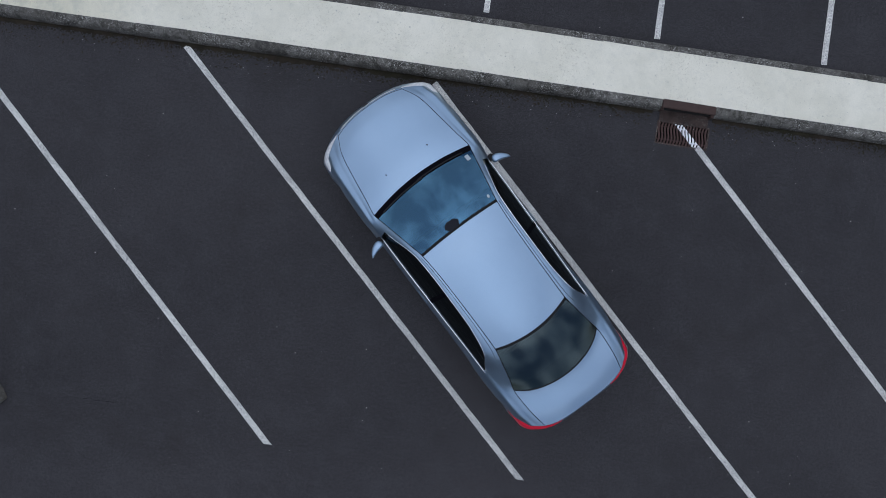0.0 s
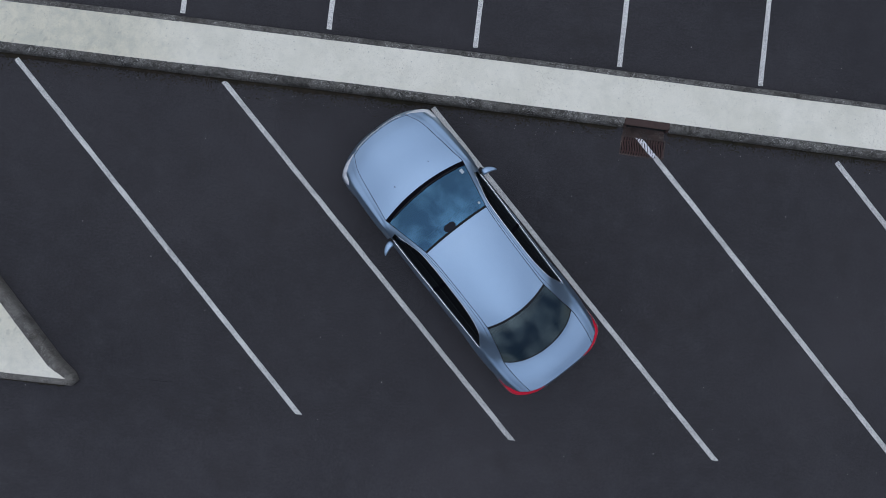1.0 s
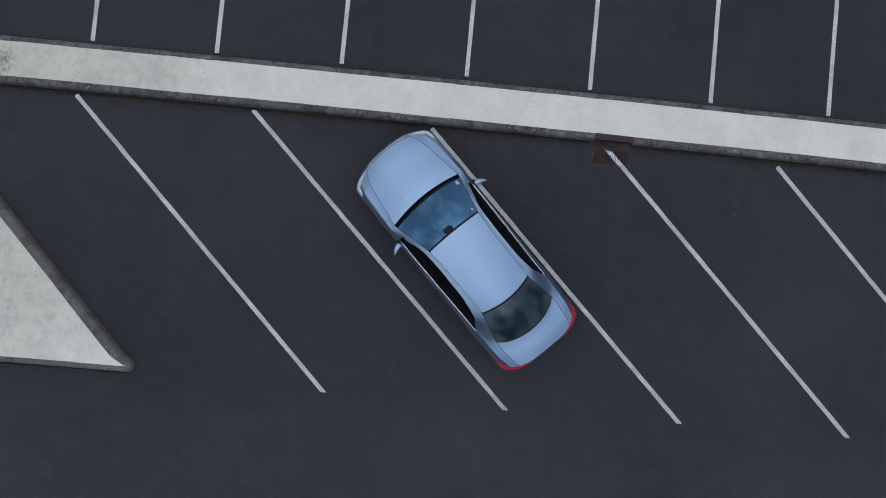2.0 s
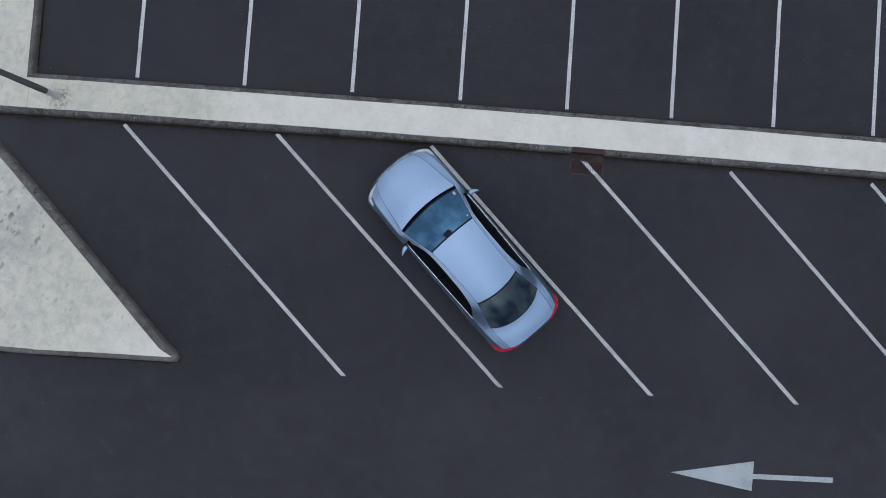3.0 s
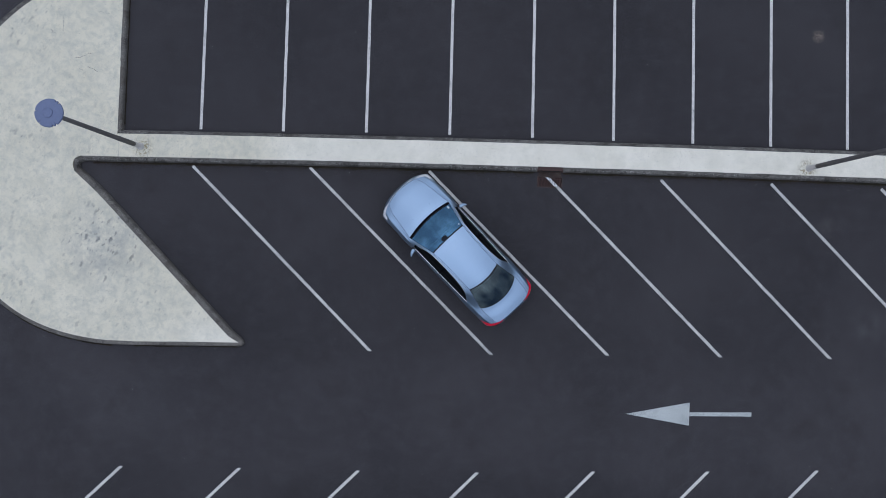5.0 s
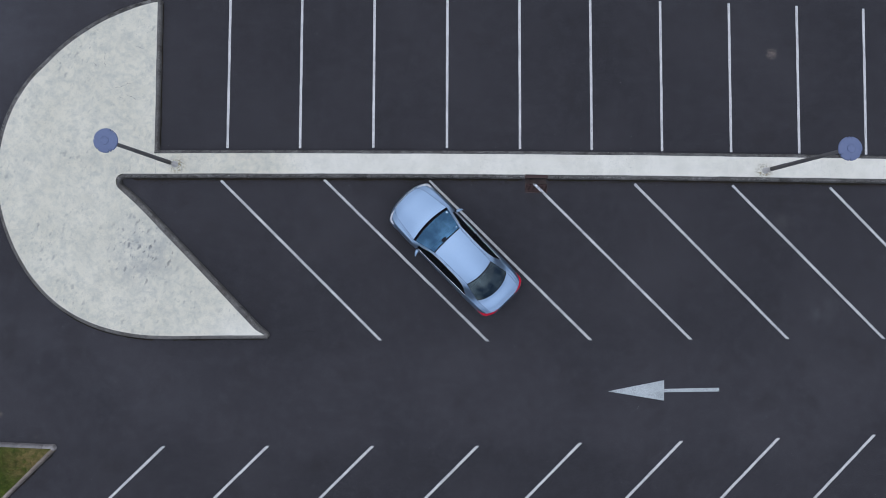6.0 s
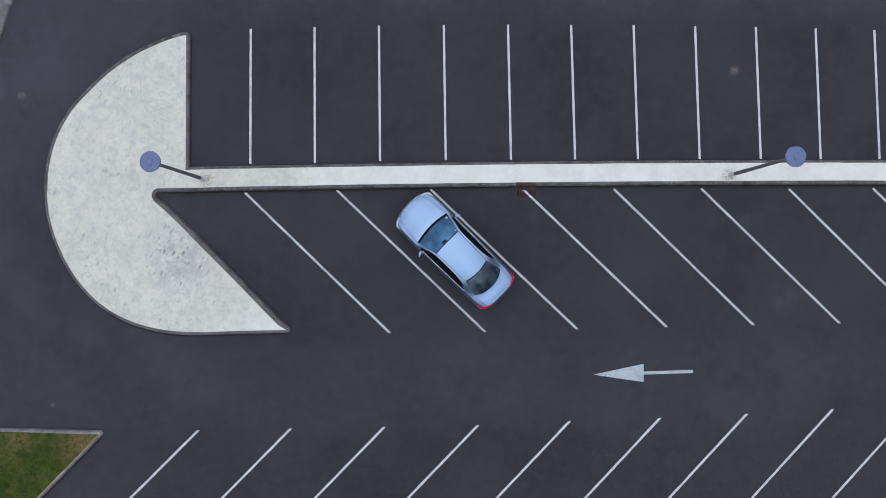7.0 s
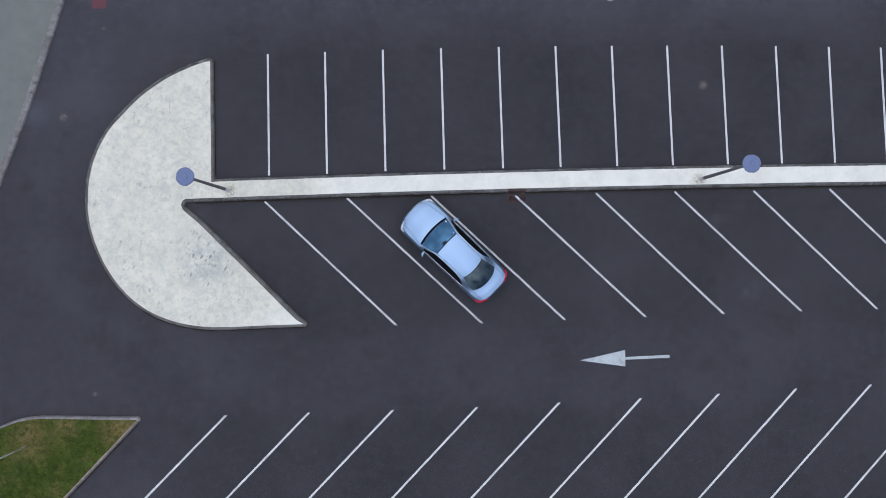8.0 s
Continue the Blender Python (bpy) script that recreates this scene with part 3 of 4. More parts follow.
build_grass_island()


def build_far_paving():
    """The pale paved area past the road, with its own kerb."""
    line = [(-20.0, -1.2), (-18.28, 3.17), (-17.10, 6.18), (-15.91, 9.79), (-14.4, 14.5)]
    dense = []
    for p, q in zip(line, line[1:]):
        for k in range(6):
            dense.append((p[0] + (q[0] - p[0]) * k / 6, p[1] + (q[1] - p[1]) * k / 6))
    dense.append(line[-1])
    loop = dense + [(-40, 20), (-40, -6)]
    inner = inset(loop, 0.25)
    core = inset(loop, 0.235)
    ob = new("pavement", mesh_of("pavement", prism(core, -0.02, 0.095), PAVING))
    tagged(ob, "light grey paved area behind a concrete kerb", "pavement", kind="structure")
    kerb_run(dense, inner[:len(dense)], ob, KERB_MID, 0.915, h=0.105, seed=31)
    return ob


build_far_paving()


# ---------------------------------------------------------------- painted lines
def strip(p, q, width, flat_end=False):
    """A painted line from p to q; with flat_end the far end is cut along the lane."""
    a, b = Vector(p), Vector(q)
    d = (b - a).normalized()
    n = Vector((-d.y, d.x)) * (width / 2)
    ends = [a + n, a - n]
    if flat_end and abs(d.y) > 0.2:
        e = Vector((width / 2 / abs(d.y), 0))
        far = [b - e, b + e]
        if (far[0] - (b - n)).length > (far[1] - (b - n)).length:
            far.reverse()
    else:
        far = [b - n, b + n]
    pts = [ends[0], ends[1], far[0], far[1]]
    # several short lengths, so that the edges can waver as real paint does
    bm = bmesh.new()
    k = max(2, int((b - a).length / 0.25))
    rnd = random.Random(int(p[0] * 100 + q[1] * 10))
    left, right = [], []
    for i in range(k + 1):
        s = i / k
        l = pts[0].lerp(pts[3], s)
        r = pts[1].lerp(pts[2], s)
        if 0 < i < k:
            l, r = l + n.normalized() * rnd.uniform(-0.003, 0.003), r + n.normalized() * rnd.uniform(-0.003, 0.003)
        left.append((bm.verts.new((l.x, l.y, 0.0045)), bm.verts.new((l.x, l.y, -0.004))))
        right.append((bm.verts.new((r.x, r.y, 0.0045)), bm.verts.new((r.x, r.y, -0.004))))
    for i in range(k):
        bm.faces.new((left[i][0], left[i + 1][0], right[i + 1][0], right[i][0]))
        bm.faces.new((left[i][1], left[i + 1][1], left[i + 1][0], left[i][0]))
        bm.faces.new((right[i][0], right[i + 1][0], right[i + 1][1], right[i][1]))
    bm.faces.new((left[0][0], right[0][0], right[0][1], left[0][1]))
    bm.faces.new((left[k][0], left[k][1], right[k][1], right[k][0]))
    return bm


def bay_line(p, q, group, material, flat_end=False, label="worn white painted bay line on dark asphalt"):
    ob = new("bay_line", mesh_of("bay_line", strip(p, q, 0.082, flat_end), material))
    return tagged(ob, label, "road marking", group)


SQUARE_X = (-7.240, -4.850, -2.434, 0.0, 2.42, 4.80, 7.134, 9.43, 11.70, 13.93, 16.12, 18.27)
for x in SQUARE_X:
    lean = float(np.interp(x, (-7, 0, 5, 12), (0.0, -0.07, -0.135, -0.155)))
    near = 3.525 + bow(x) * 0.45 - float(np.interp(x, (-7.2, -4.8, -2.4, 0.0), (0.085, 0.065, 0.015, 0.0)))
    far = 8.525 - 0.0016 * (x - 2.8) ** 2 if x < 2.8 else 8.525 - 0.0011 * (x - 2.8) ** 2
    bay_line((x, near), (x + lean, far), "lines of the square bays", LINE_BRIGHT, label="white painted bay line on dark asphalt")

SLANT_TOP = ((-7.431, 2.272), (-4.034, 2.364), (-0.562, 2.395), (3.205, 2.075), (6.237, 2.409), (9.483, 2.422), (12.738, 2.405), (15.866, 2.433), (18.990, 2.410))
SLANT_FOOT = ((-2.079, -2.908), (1.455, -2.879), (4.855, -2.781), (8.174, -2.707), (11.390, -2.632), (14.583, -2.571), (17.703, -2.529), (20.830, -2.460), (23.900, -2.400))
for p, q in zip(SLANT_TOP, SLANT_FOOT):
    bay_line(p, q, "lines of the slanted bays", LINE, True)

OPPOSITE = ((-9.129, -6.501), (-5.720, -6.438), (-2.277, -6.390), (1.181, -6.326), (4.572, -6.175), (7.919, -6.057), (11.123, -5.914), (14.309, -5.749), (17.373, -5.631), (20.550, -5.460))
for x, y in OPPOSITE:
    slope = 1.0 + 0.012 * (x + 9) / 3.4
    bay_line((x - 5.1, y - 5.1 * slope), (x, y), "lines of the bays across the lane", LINE_BRIGHT, True, "white painted slanted bay line on dark asphalt")


def build_arrow():
    bm = prism([(5.45, -4.462), (7.31, -4.735), (7.315, -4.46), (9.135, -4.405), (9.135, -4.285), (7.315, -4.35), (7.31, -4.065)], -0.004, 0.0045)
    ob = new("lane_arrow", mesh_of("lane_arrow", bm, ARROW))
    tagged(ob, "faded white painted lane arrow on asphalt", "road marking")


build_arrow()


def build_edge_marks():
    bm = prism([(6.87, 10.39), (7.07, 10.39), (7.16, 12.4), (6.80, 12.4)], -0.004, 0.0045)
    tagged(new("lane_marking", mesh_of("lane_marking", bm, LINE_BRIGHT)), "white painted lane marking on asphalt", "road marking")
    bm = prism([(-14.50, 10.38), (-13.91, 10.38), (-13.86, 11.3), (-14.45, 11.3)], -0.004, 0.006)
    tagged(new("red_marking", mesh_of("red_marking", bm, RED_FADED)), "faded red painted patch on the asphalt", "road marking")


build_edge_marks()


# ---------------------------------------------------------------- gully grate and kerb inlet
def build_gully():
    x0, y0, x1, y1 = GRATE
    root = new("gully_grate", None)
    root.location = (0, 0, 0)
    tagged(root, "rusted cast iron gully grate beside the kerb", "drain grate")
    iron = mat_grate(2.884, 2.375, 0.720, -0.694, 0.043)
    # pit walls and bottom
    bm = bmesh.new()
    lo = [bm.verts.new((x, y, -0.5)) for x, y in ((x0, y0), (x1, y0), (x1, y1), (x0, y1))]
    hi = [bm.verts.new((x, y, -0.001)) for x, y in ((x0, y0), (x1, y0), (x1, y1), (x0, y1))]
    bm.faces.new(lo)
    for i in range(4):
        bm.faces.new((lo[i], lo[(i + 1) % 4], hi[(i + 1) % 4], hi[i]))
    part("pit", bm, PIT, root)
    # frame
    bm = bmesh.new()
    f = 0.022
    for cx, cy, sx, sy in (((x0 + x1) / 2, y0 + f / 2, x1 - x0, f), ((x0 + x1) / 2, y1 - f / 2, x1 - x0, f), (x0 + f / 2, (y0 + y1) / 2, f, y1 - y0 - 2 * f), (x1 - f / 2, (y0 + y1) / 2, f, y1 - y0 - 2 * f)):
        box(cx, cy, -0.016, sx, sy, 0.026, bm)
    part("frame", bm, APRON, root)
    # two cross bars
    for cy in (y0 + 0.075, y1 - 0.075):
        part("cross_bar", box((x0 + x1) / 2, cy, -0.012, x1 - x0 - 2 * f, 0.014, 0.02), iron, root)
    # wavy bars from front to back
    n = 16
    for i in range(n):
        cx = x0 + f + (x1 - x0 - 2 * f) * (i + 0.5) / n
        bm = bmesh.new()
        rows = []
        for k in range(13):
            s = k / 12
            y = y0 + f + (y1 - y0 - 2 * f) * s
            dx = 0.013 * math.sin(2 * math.pi * s)
            rows.append([bm.verts.new((cx + dx + ox, y, z)) for ox, z in ((-0.0122, -0.001), (0.0122, -0.001), (0.009, -0.03), (-0.009, -0.03))])
        for a, b in zip(rows, rows[1:]):
            for j in range(4):
                bm.faces.new((a[j], a[(j + 1) % 4], b[(j + 1) % 4], b[j]))
        bm.faces.new(rows[0])
        bm.faces.new(rows[-1][::-1])
        part("bar", bm, iron, root)

    inlet = new("kerb_inlet", None)
    tagged(inlet, "rusty brown iron kerb inlet behind the grate", "drain inlet")
    yk = 2.56 + bow(2.95)
    xa, xb = INLET[0] + 0.004, INLET[1] - 0.004
    part("hood_plate", box((xa + xb) / 2, yk + 0.083, KERB_H - 0.008, xb - xa, 0.120, 0.030, bevel=0.007), RUST, inlet)
    part("cheek", box(xa + 0.02, yk + 0.065, 0.04, 0.04, 0.13, 0.12), RUST, inlet)
    part("cheek", box(xb - 0.02, yk + 0.065, 0.04, 0.04, 0.13, 0.12), RUST, inlet)
    # near-black sheet paints the shade of the opening under the hood
    part("opening_shade", box((xa + xb) / 2, yk + 0.036, 0.045, xb - xa - 0.08, 0.016, 0.09), PIT, inlet)
    part("apron", box((xa + xb) / 2, (yk + y1) / 2 + 0.01, 0.002, xb - xa - 0.05, yk - y1 + 0.05, 0.008), APRON, inlet, "dirty concrete apron")


build_gully()


# ---------------------------------------------------------------- lamp posts
def build_lamp(label):
    root = new("lamp_post", None)
    tagged(root, label, "street lamp", "car park lamp posts")
    part("base", turned([(0.105, -0.01), (0.105, 0.018), (0.072, 0.024), (0.070, 0.40), (0.066, 0.42)], 20), GALV, root, "pale grey pole root and base plate", True)
    part("pole", turned([(0.068, 0.41), (0.067, 1.2), (0.062, 1.3), (0.056, 2.8), (0.050, 4.02)], 20), POLE, root, "dark grey painted steel pole", True)
    # head: a drum diffuser under a wide round canopy
    part("diffuser", turned([(0.06, 3.980), (0.13, 4.020), (0.15, 4.160), (0.16, 4.220)], 28), DIFFUSER, root, "opal diffuser", True)
    rim = turned([(0.20, 4.205), (0.295, 4.202), (0.315, 4.208), (0.320, 4.222), (0.312, 4.240), (0.29, 4.250), (0.20, 4.272), (0.115, 4.284), (0.02, 4.288)], 180)
    for v in rim.verts:
        a = math.degrees(math.atan2(v.co.y, v.co.x)) % 360
        if v.co.xy.length > 0.288 and any(abs(a - notch) < 3.1 for notch in (48, 62, 172, 228, 290, 304)):
            v.co.xy *= 0.285 / v.co.xy.length
    canopy = part("canopy", rim, CANOPY, root, "round blue-grey lamp canopy with a notched rim", True)
    part("cap", turned([(0.118, 4.278), (0.116, 4.296), (0.104, 4.301), (0.098, 4.292), (0.02, 4.296)], 40), CANOPY, canopy, smooth=True)
    return root


lamp = build_lamp("dark grey lamp post with a round blue-grey canopy")
lamp.matrix_basis = pose(-8.90, 2.755, KERB_H - 0.004)
copy_thing(lamp, pose(10.50, 2.91, KERB_H - 0.004, 0, 0, 40))


def build_sign_post():
    root = new("post", None)
    tagged(root, "plain galvanised steel post standing in the grass", "post")
    part("shaft", turned([(0.032, -0.02), (0.032, 2.95), (0.030, 3.0)], 16), PALE_STEEL, root, smooth=True)
    part("cap", turned([(0.036, 2.96), (0.036, 3.005), (0.02, 3.02)], 16), BLACK, root, smooth=True)
    root.matrix_basis = pose(-17.22, -7.60, KERB_H - 0.012)


build_sign_post()


# ---------------------------------------------------------------- the car
# x forward, y to its left, origin on the ground under its middle
ROW_U = (2.10, 1.90, 1.60, 1.30, 1.12, 1.06, 0.80, 0.36, 0.00, -0.46, -0.70, -0.87, -1.20, -1.52, -1.60, -1.85, -2.07)
TABLE = {
    "curl": (2.6, 2.4, 2.2, 2.0, 2.0, 2.0, 2.0, 2.0, 2.0, 2.0, 2.0, 2.0, 2.0, 2.0, 2.0, 2.8, 4.0),
    "bow": (0.24, 0.24, 0.20, 0.15, 0.12, 0.11, 0.08, 0.05, 0.00, -0.11, -0.17, -0.22, -0.25, -0.28, -0.28, -0.25, -0.20),
    "v3": (0.780, 0.826, 0.838, 0.843, 0.845, 0.845, 0.838, 0.838, 0.836, 0.832, 0.829, 0.830, 0.835, 0.830, 0.828, 0.812, 0.765),
    "z3": (0.695, 0.752, 0.800, 0.845, 0.855, 0.852, 0.855, 0.865, 0.872, 0.880, 0.884, 0.886, 0.886, 0.880, 0.878, 0.870, 0.850),
    "v4": (0.735, 0.785, 0.802, 0.812, 0.818, 0.816, 0.820, 0.818, 0.811, 0.803, 0.797, 0.793, 0.790, 0.785, 0.783, 0.765, 0.720),
    "z4": (0.740, 0.800, 0.853, 0.908, 0.930, 0.930, 0.925, 0.932, 0.940, 0.948, 0.953, 0.956, 0.960, 0.960, 0.957, 0.940, 0.905),
    "v5": (0.610, 0.685, 0.728, 0.758, 0.775, 0.777, 0.720, 0.605, 0.588, 0.590, 0.612, 0.645, 0.768, 0.742, 0.738, 0.715, 0.665),
    "z5": (0.752, 0.812, 0.864, 0.920, 0.948, 0.960, 1.085, 1.325, 1.371, 1.360, 1.332, 1.282, 0.985, 0.985, 0.975, 0.955, 0.915),
    "v6": (0.490, 0.598, 0.655, 0.698, 0.725, 0.712, 0.648, 0.540, 0.514, 0.506, 0.505, 0.510, 0.566, 0.632, 0.638, 0.620, 0.585),
    "z6": (0.772, 0.830, 0.880, 0.940, 0.968, 0.978, 1.110, 1.352, 1.388, 1.378, 1.358, 1.330, 1.195, 1.030, 1.010, 0.985, 0.940),
    "z7": (0.798, 0.868, 0.930, 0.990, 1.012, 1.020, 1.155, 1.398, 1.436, 1.428, 1.410, 1.385, 1.245, 1.072, 1.050, 1.020, 0.968),
}
SILL_Z = 0.20
WHEEL_X = (1.40, -1.36)
WHEEL_R, ARCH_R = 0.325, 0.375


def smooth_curve(xs, ys, x):
    """Monotone cubic through the knots."""
    xs, ys = np.array(xs[::-1], float), np.array(ys[::-1], float)
    h, d = np.diff(xs), np.diff(ys) / np.diff(xs)
    m = np.zeros(len(xs))
    for i in range(1, len(xs) - 1):
        if d[i - 1] * d[i] > 0:
            w1, w2 = 2 * h[i] + h[i - 1], h[i] + 2 * h[i - 1]
            m[i] = (w1 + w2) / (w1 / d[i - 1] + w2 / d[i])
    m[0], m[-1] = d[0], d[-1]
    i = int(np.clip(np.searchsorted(xs, x) - 1, 0, len(h) - 1))
    t = (x - xs[i]) / h[i]
    return (2 * t ** 3 - 3 * t ** 2 + 1) * ys[i] + (t ** 3 - 2 * t ** 2 + t) * h[i] * m[i] + (-2 * t ** 3 + 3 * t ** 2) * ys[i + 1] + (t ** 3 - t ** 2) * h[i] * m[i + 1]


PANES = (1.055, 0.388), (-0.885, -1.515)  # both screens, which are gently arched from foot to head


def car_row(u):
    row = {k: smooth_curve(ROW_U, v, u) for k, v in TABLE.items()}
    for a, b in PANES:
        if b < u < a:
            s = (a - u) / (a - b)
            for k in ("z6", "z7", "v6", "bow"):
                ends = [smooth_curve(ROW_U, TABLE[k], e) for e in (a, b)]
                row[k] = ends[0] + (ends[1] - ends[0]) * s + (0.018 * 4 * s * (1 - s) if k[0] == "z" else 0.0)
    return row


def half_section(u):
    """(side offset, height, name of the strip that ends here) from the shoulder to the middle line."""
    r = car_row(u)
    pts = [(r["v3"], r["z3"], "")]

    def span(n, a, b, name, bulge=0.0):
        for i in range(1, n + 1):
            s = i / n
            pts.append((a[0] + (b[0] - a[0]) * s + bulge * 4 * s * (1 - s), a[1] + (b[1] - a[1]) * s + bulge * 3 * s * (1 - s), name))

    p3, p4, p5, p6 = ((r["v%d" % k], r["z%d" % k]) for k in (3, 4, 5, 6))
    span(3, p3, p4, "shoulder", 0.004)
    span(5, p4, p5, "glazing", 0.010 * min(1.0, (p5[1] - p4[1]) / 0.3))
    span(4, p5, (p6[0] + 0.008, p6[1]), "rail", 0.003 + 0.004 * min(1.0, (p5[1] - p4[1]) / 0.3))
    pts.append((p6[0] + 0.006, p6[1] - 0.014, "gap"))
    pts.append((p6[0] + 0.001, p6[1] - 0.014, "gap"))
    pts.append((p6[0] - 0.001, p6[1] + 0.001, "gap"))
    edge = p6[0] - 0.001
    for i in range(1, 9):
        s = i / 8
        v = edge * (1 - s)
        pts.append((v, r["z7"] - (r["z7"] - p6[1]) * (v / edge) ** 2, "middle"))
    return pts, r


def corner(u, v, r):
    """Draws the lower corners of the rear screen round."""
    along = np.interp(u, (-1.82, -1.53, -1.26), (0.0, 1.0, 0.0))
    out = (v / r["v6"]) ** 6 if v < r["v6"] else max(0.0, 1 - (v - r["v6"]) / (r["v3"] - r["v6"]))
    return 0.05 * along * along * (3 - 2 * along) * out


def skin(x, y):
    """Height of the car's upper skin near its middle."""
    lo, hi = -2.07, 2.10
    for _ in range(30):
        mid = (lo + hi) / 2
        r = car_row(mid)
        if mid + r["bow"] * (1 - (abs(y) / r["v3"]) ** r["curl"]) < x:
            lo = mid
        else:
            hi = mid
    r = car_row(lo)
    return r["z7"] - (r["z7"] - r["z6"]) * min(1.0, abs(y) / r["v6"]) ** 2


def row_list():
    """Rows along the car with a name for the band that ends at each."""
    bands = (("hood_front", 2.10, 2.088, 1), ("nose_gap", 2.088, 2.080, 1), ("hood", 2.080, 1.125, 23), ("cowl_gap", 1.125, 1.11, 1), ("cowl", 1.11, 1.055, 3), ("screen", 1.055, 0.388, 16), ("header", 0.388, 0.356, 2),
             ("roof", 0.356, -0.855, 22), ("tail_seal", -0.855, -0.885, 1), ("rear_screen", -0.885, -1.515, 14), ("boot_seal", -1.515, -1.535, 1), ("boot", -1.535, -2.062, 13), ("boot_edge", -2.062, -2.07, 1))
    rows = [(2.10, "")]
    for name, a, b, n in bands:
        for i in range(1, n + 1):
            rows.append((a + (b - a) * i / n, name))
    return rows


def side_bulge(z, top, end, wide=1.0):
    """How far the flank stands out from the shoulder line at height z; end: 0 along the doors, 1 at nose and tail."""
    s = (top - z) / (top - SILL_Z)
    return float(np.interp(s, (0, 0.10, 0.3, 0.5, 0.72, 0.9, 1.0), (0, 0.018, 0.042, 0.056, 0.056, 0.032, -0.015))) + end * wide * float(np.interp(s, (0, 0.10, 0.25, 0.5, 0.8, 1.0), (0, 0.045, 0.064, 0.064, 0.05, 0.0)))


def build_car():
    car = new("car", None)
    tagged(car, "silver four-door saloon car parked across a bay line", "car")
    rows = row_list()
    sections = [half_section(u) for u, _ in rows]
    names = [p[2] for p in sections[0][0]]
    ncol = len(names)
    side = {1: [], -1: []}
    for sgn in (1, -1):
        for (u, _), (pts, r) in zip(rows, sections):
            side[sgn].append([(u + r["bow"] * (1 - (v / r["v3"]) ** r["curl"]) + corner(u, v, r), sgn * v, z) for v, z, _ in pts])

    groups = {}

    def put(key, quad):
        groups.setdefault(key, []).append(quad)

    for sgn in (1, -1):
        g = side[sgn]
        for i in range(1, len(rows)):
            u, band = rows[i]
            for c in range(1, ncol):
                col = names[c]
                quad = [g[i - 1][c - 1], g[i - 1][c], g[i][c], g[i][c - 1]]
                key = "body"
                if col == "middle":
                    key = {"hood_front": "body", "nose_gap": "seal_and_gap_shade", "hood": "hood", "cowl_gap": "cowl", "cowl": "cowl", "screen": "windscreen", "header": "seal_and_gap_shade", "roof": "roof", "tail_seal": "seal_and_gap_shade",
                           "rear_screen": "rear_window", "boot_seal": "seal_and_gap_shade", "boot": "boot_lid", "boot_edge": "boot_lid"}[band]
                # panel grooves and nose gap go black, shade put into the colour
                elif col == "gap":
                    key = "seal_and_gap_shade"
                elif col == "glazing" and -1.20 < u < 0.86:
                    key = "side_window"
                    if -0.16 < u < -0.09:
                        key = "pillar_l" if sgn > 0 else "pillar_r"
                if key == "side_window":
                    key = ("front_window" if u > -0.1 else "back_window") + ("_l" if sgn > 0 else "_r")
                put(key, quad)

    # flanks, nose and tail: the shoulder line swept downwards
    flush = [c for c in range(ncol) if names[c] != "gap"]
    front = [side[1][0][c] for c in flush[::-1]]
    left = [g[0] for g in side[1]][1:]
    rear = [side[1][-1][c] for c in flush[1:]] + [side[-1][-1][c] for c in flush[::-1][1:]]
    right = [g[0] for g in side[-1]][::-1][1:]
    front_r = [side[-1][0][c] for c in flush[1:-1]]
    loop = front + left + rear + right + front_r
    keep = []
    for p in loop:
        if not keep or math.dist(p[:2], keep[-1][:2]) > 0.012:
            keep.append(p)
    loop = keep
    n = len(loop)
    cut = (0, 0.045, 0.10, 0.18, 0.26, 0.34, 0.42, 0.50, 0.58, 0.66, 0.75, 0.84, 0.92, 1.0)
    levels = len(cut) - 1
    band_pts = []
    for i, p in enumerate(loop):
        a, b = Vector(loop[i - 1][:2]), Vector(loop[(i + 1) % n][:2])
        t = (b - a).normalized()
        nrm = Vector((t.y, -t.x))
        if nrm.dot(Vector((p[0], p[1] * 2.5))) < 0:
            nrm = -nrm
        end = float(np.clip((abs(p[0]) - 1.75) / 0.35, 0, 1))
        col = []
        for k in range(levels + 1):
            z = p[2] + (SILL_Z + 0.02 * end - p[2]) * cut[k]
            o = side_bulge(z, p[2], end, float(np.interp(abs(p[1]), (0.20, 0.72), (0.50, 0.78) if p[0] > 0 else (0.40, 0.98))))
            if 0 < k < levels - 2:
                flare = max(math.exp(-((p[0] - wx) / 0.40) ** 4) for wx in WHEEL_X) * (1 - end)
                o = max(o, o + (0.054 * min(1.0, cut[k] / 0.16) ** 0.8 - o) * flare)
            col.append(Vector((p[0] + nrm.x * o, p[1] + nrm.y * o, z)))
        band_pts.append(col)
    # draw the rim of each wheel arch round
    for col in band_pts:
        for v in col:
            for wx in WHEEL_X:
                if abs(v.y) > 0.6:
                    d = math.hypot(v.x - wx, v.z - 0.32)
                    if abs(d - ARCH_R) < 0.032 and v.z > 0.2:
                        s = ARCH_R / d
                        v.x, v.z = wx + (v.x - wx) * s, 0.32 + (v.z - 0.32) * s
    for i in range(n):
        p = loop[i]
        for k in range(levels):
            q = [band_pts[i][k], band_pts[(i + 1) % n][k], band_pts[(i + 1) % n][k + 1], band_pts[i][k + 1]]
            c = sum(q, Vector()) / 4
            if abs(c.y) > 0.6 and any(math.hypot(c.x - wx, c.z - 0.32) < ARCH_R for wx in WHEEL_X):
                continue
            key = "body"
            ay = abs(c.y)
